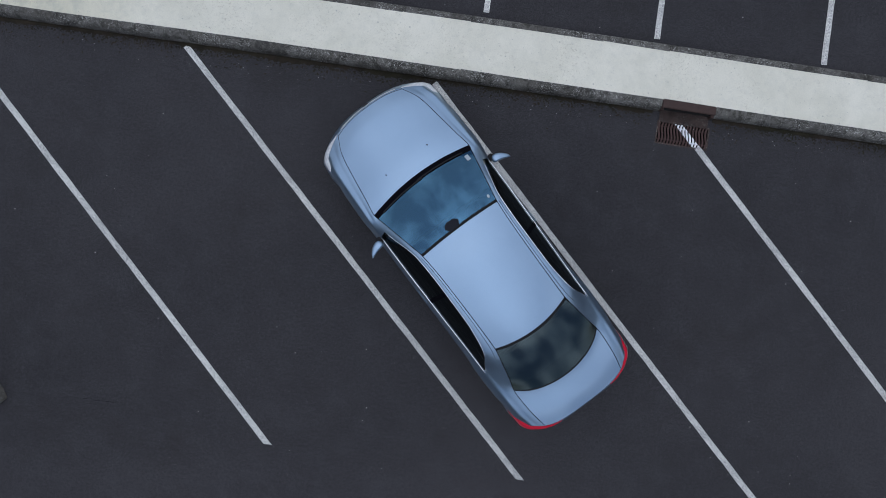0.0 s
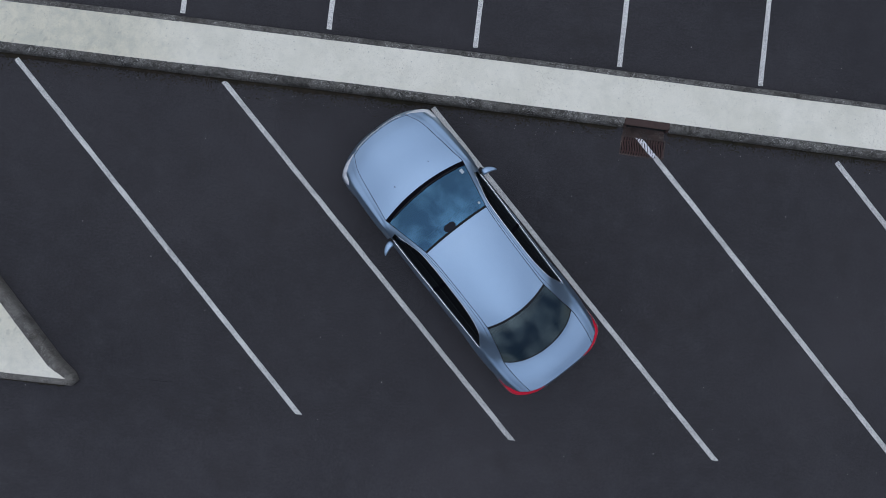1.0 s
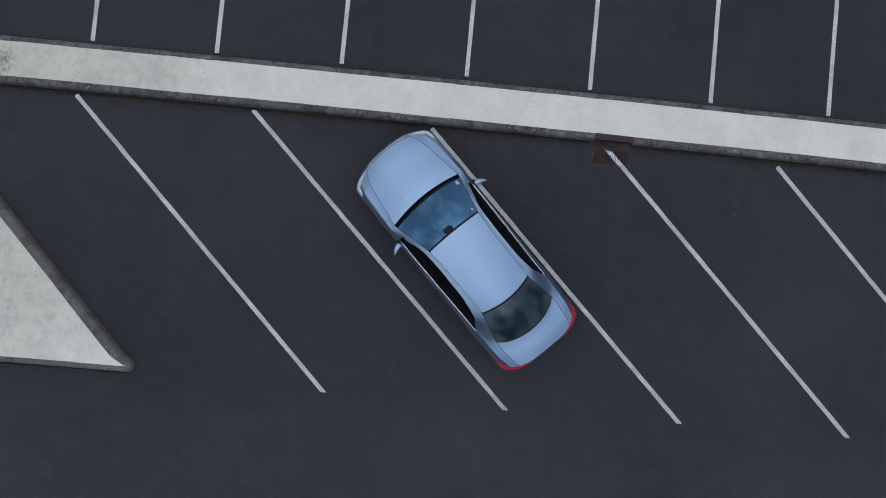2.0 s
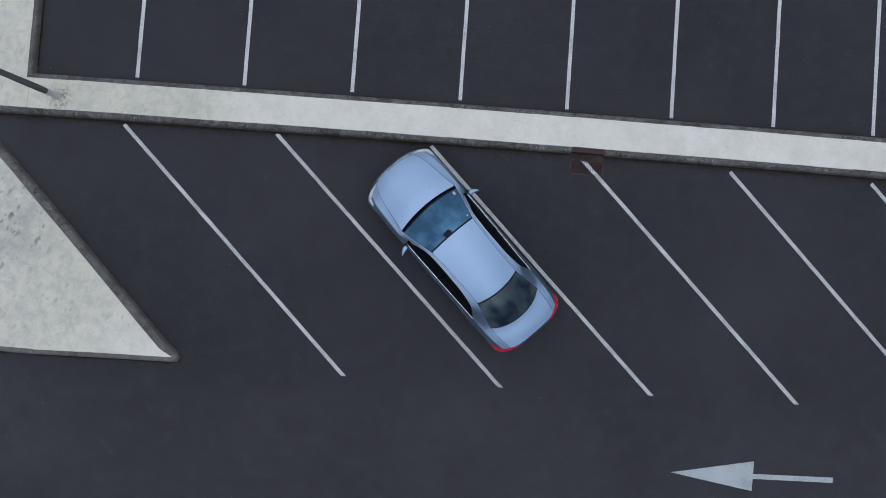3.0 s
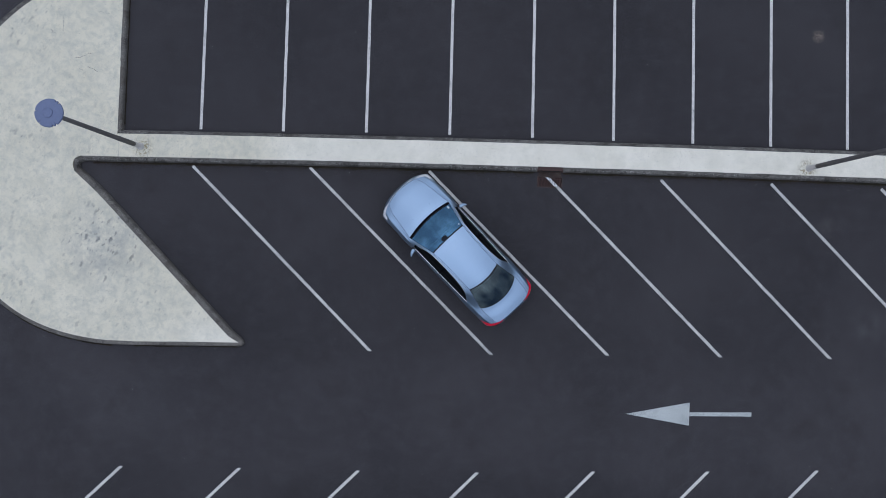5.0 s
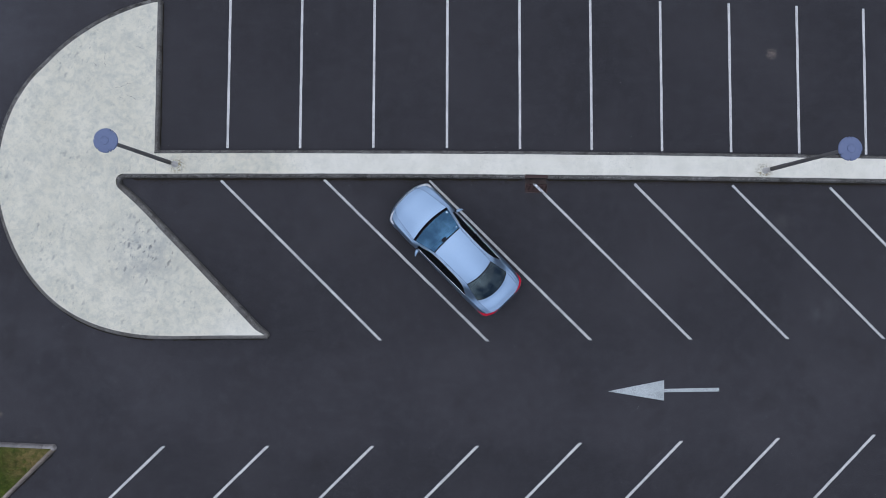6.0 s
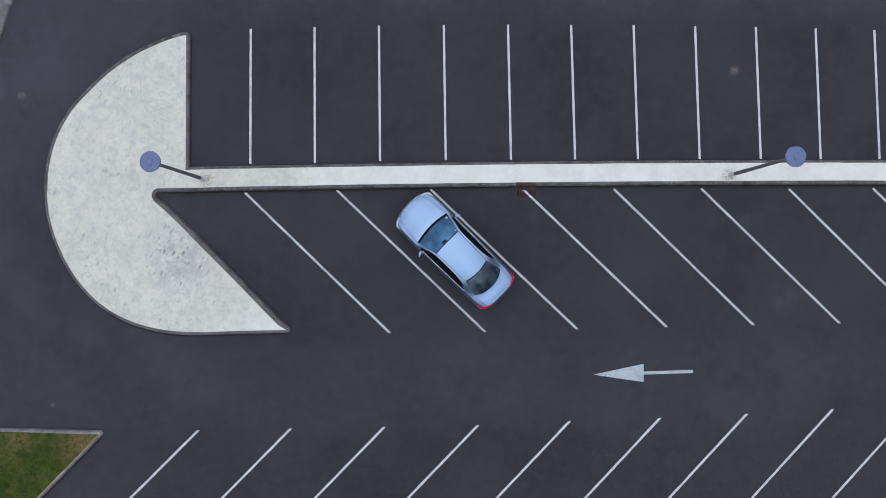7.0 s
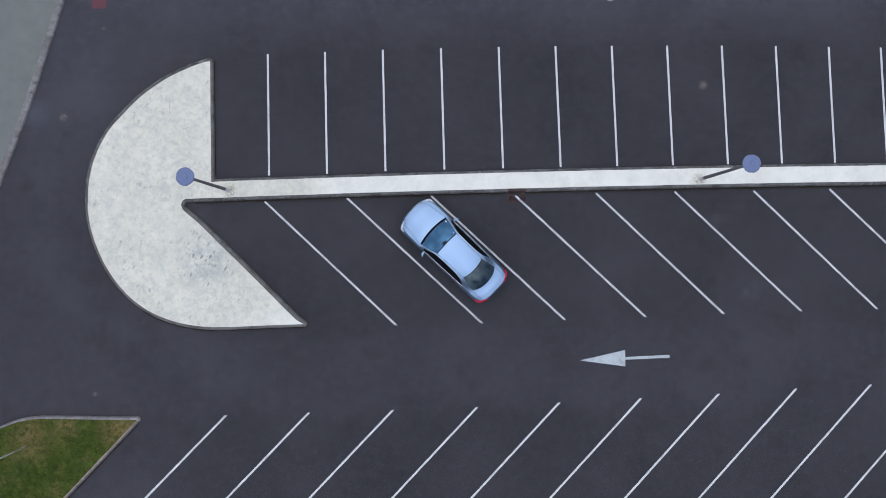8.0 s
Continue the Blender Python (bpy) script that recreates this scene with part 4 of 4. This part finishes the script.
            if c.x > 1.97 and ay <= 0.38 and 5 <= k < 9:
                key = "grille"
            elif c.x > 1.9 and 10 <= k:
                key = "front_lip"
            elif c.x < -1.9 and 11 <= k:
                key = "rear_lip"
            put(key, [tuple(v) for v in q])
    # underside
    low = [tuple(col[-1]) for col in band_pts]
    for i in range(n // 2):
        a, b, c, d = low[i], low[i + 1], low[n - 1 - i], low[(n - i) % n]
        put("underside", [a, b, c, d])

    def shell(key, name, material, parent, label="", thick=0.0):
        bm = bmesh.new()
        for quad in groups[key]:
            vs = [bm.verts.new(p) for p in quad]
            try:
                bm.faces.new(vs)
            except ValueError:
                pass
        bmesh.ops.remove_doubles(bm, verts=bm.verts, dist=0.0006)
        ob = part(name, bm, material, parent, label, True)
        if thick:
            mod = ob.modifiers.new("thickness", "SOLIDIFY")
            mod.thickness, mod.offset = thick, -1
        return ob

    body = shell("body", "body", PAINT, car, "silver metallic painted body")
    hood = shell("hood", "hood", PAINT, car, "silver bonnet panel")
    shell("roof", "roof", PAINT, car, "silver roof panel")
    boot = shell("boot_lid", "boot_lid", PAINT, car, "silver boot lid")
    shell("cowl", "cowl", JET, car, "black plastic scuttle panel")
    # real seals, plus panel gaps whose shade is painted in the same black
    shell("seal_and_gap_shade", "seal_and_gap_shade", RUBBER, car, "black rubber seals, and panel gaps blackened for shade")
    for key in ("pillar_l", "pillar_r"):
        shell(key, "door_pillar", JET, car, "gloss black door pillar")
    screen = shell("windscreen", "windscreen", GLASS, car, "windscreen reflecting the cloudy sky")
    shell("rear_window", "rear_window", GLASS_REAR, car, "dark heated rear window")
    for key in ("front_window_l", "front_window_r", "back_window_l", "back_window_r"):
        shell(key, "side_window", GLASS_DARK, car, "dark side window glass")
    def ease(x):
        x = min(1.0, max(0.0, x))
        return x * x * (3 - 2 * x)

    def overlay(ids, name, material, label, low_edge, high_edge, across=6, steps=30):
        """A lens or strip that lies on the body between two levels, along a stretch of its outline."""
        run = [0.0]
        for i, j in zip(ids, ids[1:]):
            run.append(run[-1] + math.dist(loop[i % n][:2], loop[j % n][:2]))
        bm = bmesh.new()
        grid = []
        for a in range(steps + 1):
            s = a / steps
            at = np.interp(s * run[-1], run, range(len(ids)))
            i0 = min(int(at), len(ids) - 2)
            ca, cb = band_pts[ids[i0] % n], band_pts[ids[i0 + 1] % n]
            line = []
            for b in range(across + 1):
                k = low_edge(s) + (high_edge(s) - low_edge(s)) * b / across
                k0 = min(int(k), levels - 1)
                p, q = (c[k0].lerp(c[k0 + 1], k - k0) for c in (ca, cb))
                p = p.lerp(q, at - i0)
                away = Vector((p.x * 0.45, p.y, 0.35)).normalized()
                line.append(bm.verts.new(p + away * (0.001 if a in (0, steps) or b in (0, across) else 0.006)))
            grid.append(line)
        for a in range(steps):
            for b in range(across):
                bm.faces.new((grid[a][b], grid[a + 1][b], grid[a + 1][b + 1], grid[a][b + 1]))
        return part(name, bm, material, car, label, True)

    for sgn in (1, -1):
        head = sorted((i for i in range(n) if loop[i][0] > 1.93 and loop[i][1] * sgn > 0.44), key=lambda i: abs(loop[i][1]) - loop[i][0])
        overlay(head, "headlight", LENS, "clear headlight", lambda s: 0.15 + 1.2 * ease((s - 0.90) / 0.10), lambda s: 0.75 + 2.9 * ease(s / 0.55) - 1.2 * ease((s - 0.90) / 0.10))
        tail = sorted((i for i in range(n) if loop[i][0] < -1.80 and loop[i][1] * sgn > 0.36), key=lambda i: abs(loop[i][1]) + loop[i][0])
        overlay(tail, "tail_light", RED, "red tail light", lambda s: 0.9 - 0.7 * ease(s / 0.35) + 2.6 * ease((s - 0.62) / 0.38), lambda s: 1.3 + 3.5 * ease(s / 0.45) - 0.8 * ease((s - 0.8) / 0.2))
    trim = [i for i in range(-n // 2, n // 2) if loop[i % n][0] > 1.97 and abs(loop[i % n][1]) < 0.47]
    overlay(trim, "grille_trim", SATIN, "silver strip over the grille", lambda s: 0.10, lambda s: 0.85, 3, 40)
    shell("grille", "grille", BLACK, car, "black radiator grille")
    for key in ("front_lip", "rear_lip"):
        shell(key, "bumper_lip", BLACK, car, "black lower bumper edge")
    shell("underside", "underside", RUBBER, car)

    # badge plinth in the middle of the grille trim, a plain dark shape
    bm = box(2.360, 0.0, 0.772, 0.020, 0.085, 0.04, bevel=0.006)
    part("badge", bm, BLACK, car, "plain dark badge plate")

    # brightwork along the foot and the top of the side windows
    def rail(path, w, h, material, name, label=""):
        bm = bmesh.new()
        rings = []
        for p in path:
            p = Vector(p)
            rings.append([bm.verts.new((p.x, p.y + dy, p.z + dz)) for dy, dz in ((-w, -h), (w, -h), (w, h * 0.5), (0, h), (-w, h * 0.5))])
        for a, b in zip(rings, rings[1:]):
            for j in range(5):
                bm.faces.new((a[j], a[(j + 1) % 5], b[(j + 1) % 5], b[j]))
        bm.faces.new(rings[0])
        bm.faces.new(rings[-1][::-1])
        return part(name, bm, material, car, label, True)

    for sgn in (1, -1):
        foot, head = [], []
        for u in np.linspace(0.86, -1.20, 34):
            pts, r = half_section(u)
            v, z, _ = pts[3]
            foot.append((u + r["bow"] * (1 - (v / r["v3"]) ** r["curl"]), sgn * (v + 0.003), z + 0.004))
            v, z, _ = pts[8]
            head.append((u + r["bow"] * (1 - (v / r["v3"]) ** r["curl"]), sgn * (v + 0.003), z + 0.001))
        rail(foot, 0.009, 0.009, CHROME, "waist_trim", "chrome strip under the windows")
        rail(head, 0.005, 0.005, CHROME, "window_trim", "thin chrome window surround")
        drip = []
        for u in np.linspace(0.36, -0.98, 30):
            pts, r = half_section(u)
            v, z, _ = pts[11]
            drip.append((u + r["bow"] * (1 - (v / r["v3"]) ** r["curl"]), sgn * v, z - 0.0005))
        rail(drip, 0.0030, 0.0040, RUBBER, "roof_channel", "thin dark roof joint strip")
        # door handles
        for hx in (-0.02, -0.98):
            pts, r = half_section(hx)
            bm = box(hx, sgn * (r["v3"] + 0.018), 0.78, 0.20, 0.026, 0.028, bevel=0.010)
            part("door_handle", bm, PAINT, car, smooth=True)
        # door shut lines
        for dx in (0.98, -0.13, -1.10):
            pts, r = half_section(dx)
            bm = bmesh.new()
            prof = []
            for z in np.linspace(r["z3"] - 0.01, 0.27, 9):
                prof.append((r["v3"] + side_bulge(z, r["z3"], 0) + 0.0015, z))
            for (va, za), (vb, zb) in zip(prof, prof[1:]):
                vs = [bm.verts.new(p) for p in ((dx - 0.003, sgn * va, za), (dx + 0.003, sgn * va, za), (dx + 0.003, sgn * vb, zb), (dx - 0.003, sgn * vb, zb))]
                bm.faces.new(vs)
            part("door_gap", bm, RUBBER, car)
        # mirror: a rounded shell on a short black foot
        bm = bmesh.new()
        bmesh.ops.create_uvsphere(bm, u_segments=20, v_segments=12, radius=1.0)
        for v in bm.verts:
            x, y, z = v.co
            flat = 0.45 if x < 0 else 1.0
            taper = 1.0 - 0.30 * y
            x, z = math.copysign(abs(x) ** 0.7, x), math.copysign(abs(z) ** 0.55, z)
            v.co = Vector((x * 0.066 * flat * taper - 0.035 * y - 0.025 * y * y, y * 0.108, z * 0.048 * taper))
        mirror = part("door_mirror", bm, PAINT, car, "silver door mirror housing", True)
        mirror.matrix_basis = Matrix.Translation((0.800, sgn * 0.952, 0.975)) @ Matrix.Diagonal((1, sgn, 1, 1))
        bm = box(0, 0, -0.012, 0.008, 0.14, 0.055, bevel=0.003)
        pane = part("mirror_pane", bm, MIRROR, mirror, "mirror glass")
        pane.matrix_basis = pose(-0.012, 0.0, 0, 0, 0, 10)
        part("mirror_foot", box(0.87, sgn * 0.865, 0.945, 0.09, 0.07, 0.03, bevel=0.010), BLACK, car)

    # wheels
    def wheel(x, sgn):
        bm = bmesh.new()
        prof = [(0.20, -0.105), (0.285, -0.108), (0.315, -0.095), (0.325, -0.05), (0.325, 0.05), (0.315, 0.095), (0.285, 0.108), (0.20, 0.105)]
        steps = 36
        rings = [[bm.verts.new((r * math.cos(2 * math.pi * i / steps), w, r * math.sin(2 * math.pi * i / steps))) for i in range(steps)] for r, w in prof]
        for a, b in zip(rings, rings[1:] + rings[:1]):
            for i in range(steps):
                bm.faces.new((a[i], a[(i + 1) % steps], b[(i + 1) % steps], b[i]))
        hub = new("wheel", None)
        hub.parent = car
        hub.matrix_basis = Matrix.Translation((x, sgn * 0.775, 0.325)) @ Matrix.Diagonal((1, sgn, 1, 1))
        part("tyre", bm, RUBBER, hub, "black rubber tyre", True)
        bm = bmesh.new()
        for k in range(7):
            a = 2 * math.pi * k / 7
            bmesh.ops.create_cube(bm, size=1.0, matrix=Matrix.Rotation(a, 4, "Y") @ Matrix.Translation((0.11, 0.07, 0)) @ Matrix.Diagonal((0.20, 0.03, 0.05, 1)))
        bmesh.ops.create_cone(bm, cap_ends=True, segments=24, radius1=0.06, radius2=0.05, depth=0.06, matrix=Matrix.Translation((0, 0.07, 0)) @ Matrix.Rotation(radians(-90), 4, "X"))
        ring = [[bm.verts.new((r * math.cos(2 * math.pi * i / 36), w, r * math.sin(2 * math.pi * i / 36))) for i in range(36)] for r, w in ((0.195, 0.10), (0.212, 0.10), (0.212, -0.08), (0.195, -0.08))]
        for a, b in zip(ring, ring[1:] + ring[:1]):
            for i in range(36):
                bm.faces.new((a[i], a[(i + 1) % 36], b[(i + 1) % 36], b[i]))
        part("rim", bm, ALLOY, hub, "silver alloy rim")

    for x in WHEEL_X:
        for sgn in (1, -1):
            wheel(x, sgn)

    # washer jets on the bonnet
    for y in (0.315, -0.315):
        bm = bmesh.new()
        bmesh.ops.create_uvsphere(bm, u_segments=10, v_segments=6, radius=0.009, matrix=Matrix.Translation((1.465, y, skin(1.465, y) + 0.003)) @ Matrix.Diagonal((1.2, 0.9, 0.5, 1)))
        part("washer_jet", bm, BLACK, hood, "black washer jet", True)
    # wipers lying on the scuttle
    for y0, y1, ahead in ((0.62, -0.02, 0.008), (0.04, -0.60, 0.020)):
        bm = bmesh.new()
        k = 14
        row = [Vector((1.055 + ahead + 0.110 * (1 - (y / 0.845) ** 2), y, 0)) for y in np.linspace(y0, y1, k + 1)]
        for p, q in zip(row, row[1:]):
            d = (q - p).normalized() * 0.007
            nn = Vector((-d.y, d.x, 0))
            lo = [bm.verts.new((*(c + o).xy, skin(c.x, c.y) + 0.002)) for c, o in ((p, nn), (p, -nn), (q, -nn), (q, nn))]
            hi = [bm.verts.new((v.co.x, v.co.y, v.co.z + 0.010)) for v in lo]
            bm.faces.new(hi)
            for j in range(4):
                bm.faces.new((lo[j], lo[(j + 1) % 4], hi[(j + 1) % 4], hi[j]))
        part("wiper", bm, BLACK, car, "black wiper blade")
    # number plates: plain blanks with dark bars
    for x, z, sgn in ((2.384, 0.42, 1), (-2.318, 0.62, -1)):
        plate = part("number_plate", box(x, 0, z, 0.012, 0.50, 0.11, bevel=0.004), PLATE, car, "plain number plate")
        for k in range(4):
            part("plate_bar", box(x + sgn * 0.007, -0.15 + 0.10 * k, z, 0.003, 0.06, 0.06), BLACK, plate)
    # fuel flap outline on the right flank
    pts, r = half_section(-1.45)
    bm = bmesh.new()
    for dx0, dx1, z0, z1 in ((-0.075, 0.075, 0.865, 0.860), (-0.075, 0.075, 0.735, 0.730), (-0.078, -0.073, 0.865, 0.73), (0.073, 0.078, 0.865, 0.73)):
        vs = []
        for x, z in ((dx0, z0), (dx1, z0), (dx1, z1), (dx0, z1)):
            rr = car_row(-1.45 + x)
            vs.append(bm.verts.new((-1.45 + x, -(rr["v3"] + side_bulge(z, rr["z3"], 0) + 0.002), z)))
        bm.faces.new(vs)
    part("fuel_flap", bm, RUBBER, car, "fuel flap gap")

    # cabin
    part("cabin_floor", box(-0.3, 0, 0.32, 2.7, 1.36, 0.06), CABIN, car)
    part("door_lining", box(-0.2, 0.74, 0.60, 2.3, 0.04, 0.54, bevel=0.012), CABIN, car)
    part("door_lining", box(-0.2, -0.74, 0.60, 2.3, 0.04, 0.54, bevel=0.012), CABIN, car)
    dash = bmesh.new()
    prof = ((1.10, 0.90), (0.95, 0.945), (0.72, 0.945), (0.60, 0.90), (0.58, 0.72), (0.70, 0.50), (1.10, 0.50))
    la = [dash.verts.new((x, 0.70, z)) for x, z in prof]
    lb = [dash.verts.new((x, -0.70, z)) for x, z in prof]
    dash.faces.new(la)
    dash.faces.new(lb[::-1])
    for i in range(len(prof)):
        dash.faces.new((la[i], la[(i + 1) % len(prof)], lb[(i + 1) % len(prof)], lb[i]))
    part("dashboard", dash, CABIN, car, "dark dashboard")
    part("parcel_shelf", box(-1.38, 0, 0.93, 0.50, 1.22, 0.03, bevel=0.01), CABIN, car)
    for y in (0.37, -0.37):
        seat = part("seat", box(0.05, y, 0.50, 0.52, 0.50, 0.16, bevel=0.05), SEAT, car, "dark cloth front seat", True)
        bm = box(0, 0, 0.30, 0.13, 0.48, 0.60, bevel=0.05)
        back = part("backrest", bm, SEAT, seat, smooth=True)
        back.matrix_basis = pose(-0.22, y, 0.55, 0, -18, 0)
        rest = part("headrest", box(0, 0, 0.70, 0.09, 0.25, 0.17, bevel=0.035), SEAT, seat, smooth=True)
        rest.matrix_basis = pose(-0.22, y, 0.55, 0, -18, 0)
    bench = part("rear_seat", box(-0.75, 0, 0.50, 0.50, 1.30, 0.16, bevel=0.05), SEAT, car, "dark cloth rear bench", True)
    bk = part("backrest", box(0, 0, 0.24, 0.14, 1.28, 0.50, bevel=0.05), SEAT, bench, smooth=True)
    bk.matrix_basis = pose(-1.0, 0, 0.52, 0, -22, 0)
    bm = bmesh.new()
    steps, small = 32, 8
    rings = []
    for i in range(steps):
        a = 2 * math.pi * i / steps
        rings.append([bm.verts.new(((0.18 + 0.014 * math.cos(b)) * math.cos(a), (0.18 + 0.014 * math.cos(b)) * math.sin(a), 0.014 * math.sin(b))) for b in [2 * math.pi * j / small for j in range(small)]])
    for i in range(steps):
        for j in range(small):
            bm.faces.new((rings[i][j], rings[(i + 1) % steps][j], rings[(i + 1) % steps][(j + 1) % small], rings[i][(j + 1) % small]))
    box(0, 0, -0.01, 0.34, 0.05, 0.02, bm)
    wheel_rim = part("steering_wheel", bm, BLACK, car, "black steering wheel", True)
    wheel_rim.matrix_basis = pose(0.48, -0.37, 0.86, 0, -62, 0)
    # interior mirror and sensor pod behind the windscreen
    pod = part("sensor_pod", box(0.50, 0.0, 1.305, 0.13, 0.10, 0.035, bevel=0.012), BLACK, car, "dark mirror mount behind the windscreen")
    part("inside_mirror", box(0.43, 0.0, 1.275, 0.035, 0.23, 0.065, bevel=0.012), BLACK, pod)
    # patches lying on the screen: paper stickers and the black sensor field under the header
    def decal(name, cx, cy, w, h, material, label, cut=0.0):
        bm = bmesh.new()
        k = 6
        grid = []
        for i in range(k + 1):
            line = []
            for j in range(k + 1):
                a, b = i / k - 0.5, j / k - 0.5
                trim = 1.0 - cut * (abs(a) * 2) ** 2
                x, y = cx + w * a, cy + h * b * trim
                line.append(bm.verts.new((x, y, skin(x, y) + 0.003)))
            grid.append(line)
        for i in range(k):
            for j in range(k):
                bm.faces.new((grid[i][j], grid[i + 1][j], grid[i + 1][j + 1], grid[i][j + 1]))
        return part(name, bm, material, screen, label, True)

    decal("sticker", 1.035, -0.615, 0.075, 0.050, PAPER, "small white paper sticker")
    decal("sticker", 0.50, -0.50, 0.042, 0.032, PAPER, "small pale round sticker", 0.6)
    decal("sensor_field", 0.485, 0.05, 0.11, 0.19, FRIT, "dark sensor field on the windscreen", 0.5)

    car.matrix_basis = pose(0.328, 0.115, 0.0, 0, 0, 135.5)
    return car


build_car()


# ---------------------------------------------------------------- loose grit on the asphalt
def build_grit():
    rnd = random.Random(11)
    verts, faces = [], []
    for _ in range(700):
        if rnd.random() < 0.45:
            x = rnd.uniform(-9, 18)
            y = 2.42 + bow(x) - abs(rnd.gauss(0, 0.10))
        else:
            x, y = rnd.uniform(-14, 18), rnd.uniform(-10, 2.2)
        if -11 < x < -5.5 and y > -3.2:
            continue
        s = rnd.choice((0.003, 0.0035, 0.004, 0.006))
        i = len(verts)
        for k in range(5):
            a = 1.2566 * k + rnd.uniform(-0.3, 0.3)
            verts.append((x + s * math.cos(a), y + s * math.sin(a), 0.0))
        verts.append((x + rnd.uniform(-0.3, 0.3) * s, y, s * 0.9))
        faces += [(i + k, i + (k + 1) % 5, i + 5) for k in range(5)]
    me = bpy.data.meshes.new("grit")
    me.from_pydata(verts, [], faces)
    me.materials.append(GRIT)
    tagged(new("grit", me), "pale loose grit scattered on asphalt", "grit", kind="stuff")


build_grit()


def build_crack(label, ends, width, z, wander, seed, material):
    """A hairline crack between two places."""
    rnd = random.Random(seed)
    (xa, ya), (xb, yb) = ends
    steps = max(8, int(math.dist(*ends) / 0.022))
    nx, ny = (ya - yb) / math.dist(*ends), (xb - xa) / math.dist(*ends)
    bm = bmesh.new()
    prev = None
    for k in range(steps + 1):
        s = k / steps
        x, y = xa + (xb - xa) * s, ya + (yb - ya) * s
        off = wander * (noise.noise(Vector((x * 9, y * 9, seed))) + 0.6 * noise.noise(Vector((x * 25, y * 25, seed))))
        w = width * (0.35 + rnd.random()) * min(1.0, 6 * s + 0.2, 6 * (1 - s) + 0.2) * (0.3 if 0.55 < s < 0.66 else 1.0)
        now = [bm.verts.new((x + nx * (off + o), y + ny * (off + o), z)) for o in (-w, w)]
        if prev:
            bm.faces.new((prev[0], now[0], now[1], prev[1]))
        prev = now
    tagged(new("crack", mesh_of("crack", bm, material)), label, "crack", kind="stuff")


build_crack("thin dark hairline crack in the asphalt", ((-4.72, -2.668), (-4.20, -2.645)), 0.0022, 0.0012, 0.022, 3, JET)
for number, ends in enumerate((((-10.90, 5.22), (-10.40, 5.40)), ((-10.76, 4.96), (-10.62, 4.86)), ((-10.54, 5.02), (-10.20, 4.84)), ((-10.26, 6.60), (-9.95, 6.54)), ((-11.27, 6.40), (-11.24, 5.90)), ((-11.64, 6.05), (-11.45, 5.90)))):
    build_crack("fine dark crack in the pale island concrete", ends, 0.0042, KERB_H - 0.0025, 0.045, 20 + number, CRACK)


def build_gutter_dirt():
    """Dark silt and moss lying in the channels at the foot of the kerbs."""
    rnd = random.Random(17)
    verts, faces = [], []

    def run(points, side, most):
        prev = None
        for k, (x, y, nx, ny) in enumerate(points):
            w = most * (0.45 + 0.55 * noise.noise(Vector((x * 1.7, y * 1.7, side)))) + rnd.uniform(-0.012, 0.02)
            w = max(0.012, w)
            i = len(verts)
            verts.extend([(x + nx * 0.002, y + ny * 0.002, 0.022 + 0.25 * w), (x + nx * w * 0.45, y + ny * w * 0.45, 0.012), (x + nx * w, y + ny * w, 0.0005)])
            if prev is not None:
                faces.extend([(prev, i, i + 1, prev + 1), (prev + 1, i + 1, i + 2, prev + 2)])
            prev = i

    for a, b in ((-10.3, INLET[0] - 0.05), (INLET[1] + 0.02, ISLAND_END)):
        run([(x, 2.56 + bow(x), 0.0, -1.0) for x in np.arange(a, b, 0.03)], 0.3, 0.085)
    run([(-9.45, y, 1.0, 0.0) for y in np.arange(3.4, 8.1, 0.04)], 1.3, 0.022)
    run([(x, -2.995 + 0.026 * (x + 9), 0.0, -1.0) for x in np.arange(-8.9, -5.9, 0.04)], 2.3, 0.06)
    run([(-12.64 - 0.6973 * k, -6.72 - 0.7167 * k, 0.717, -0.697) for k in np.arange(0.15, 9.0, 0.05)], 3.3, 0.028)
    rim = island_outline()
    edge = rim[4] + rim[5]
    fringe = []
    for p, q in zip(edge, edge[1:]):
        d = (Vector(q) - Vector(p)).normalized()
        for k in range(3):
            fringe.append((p[0] + (q[0] - p[0]) * k / 3, p[1] + (q[1] - p[1]) * k / 3, d.y, -d.x))
    run(fringe, 4.3, 0.075)
    # crumbs and leaf litter, thinning out away from the kerb
    for _ in range(14000):
        x = rnd.uniform(-10.2, 19.0)
        if INLET[0] - 0.1 < x < INLET[1] + 0.05:
            continue
        thick = 0.5 + noise.noise(Vector((x * 0.9, 4.0, 0.0))) + 0.5 * noise.noise(Vector((x * 4.0, 9.0, 0.0)))
        if rnd.random() > 0.35 + thick:
            continue
        y = 2.56 + bow(x) - 0.02 - rnd.expovariate(1 / 0.055)
        s = rnd.choice((0.004, 0.006, 0.008, 0.012, 0.020))
        a = rnd.uniform(0, 6.283)
        i = len(verts)
        for k in range(4):
            verts.append((x + s * math.cos(a + 1.571 * k) * (1.0 if k % 2 else 0.55), y + s * math.sin(a + 1.571 * k) * (1.0 if k % 2 else 0.55), 0.0022 + 0.0015 * (k % 2)))
        faces.append((i, i + 1, i + 2, i + 3))
    me = bpy.data.meshes.new("gutter_dirt")
    me.from_pydata(verts, [], faces)
    me.materials.append(SILT)
    tagged(new("gutter_dirt", me), "dark silt and moss lying along the kerb foot", "dirt", kind="stuff")


build_gutter_dirt()
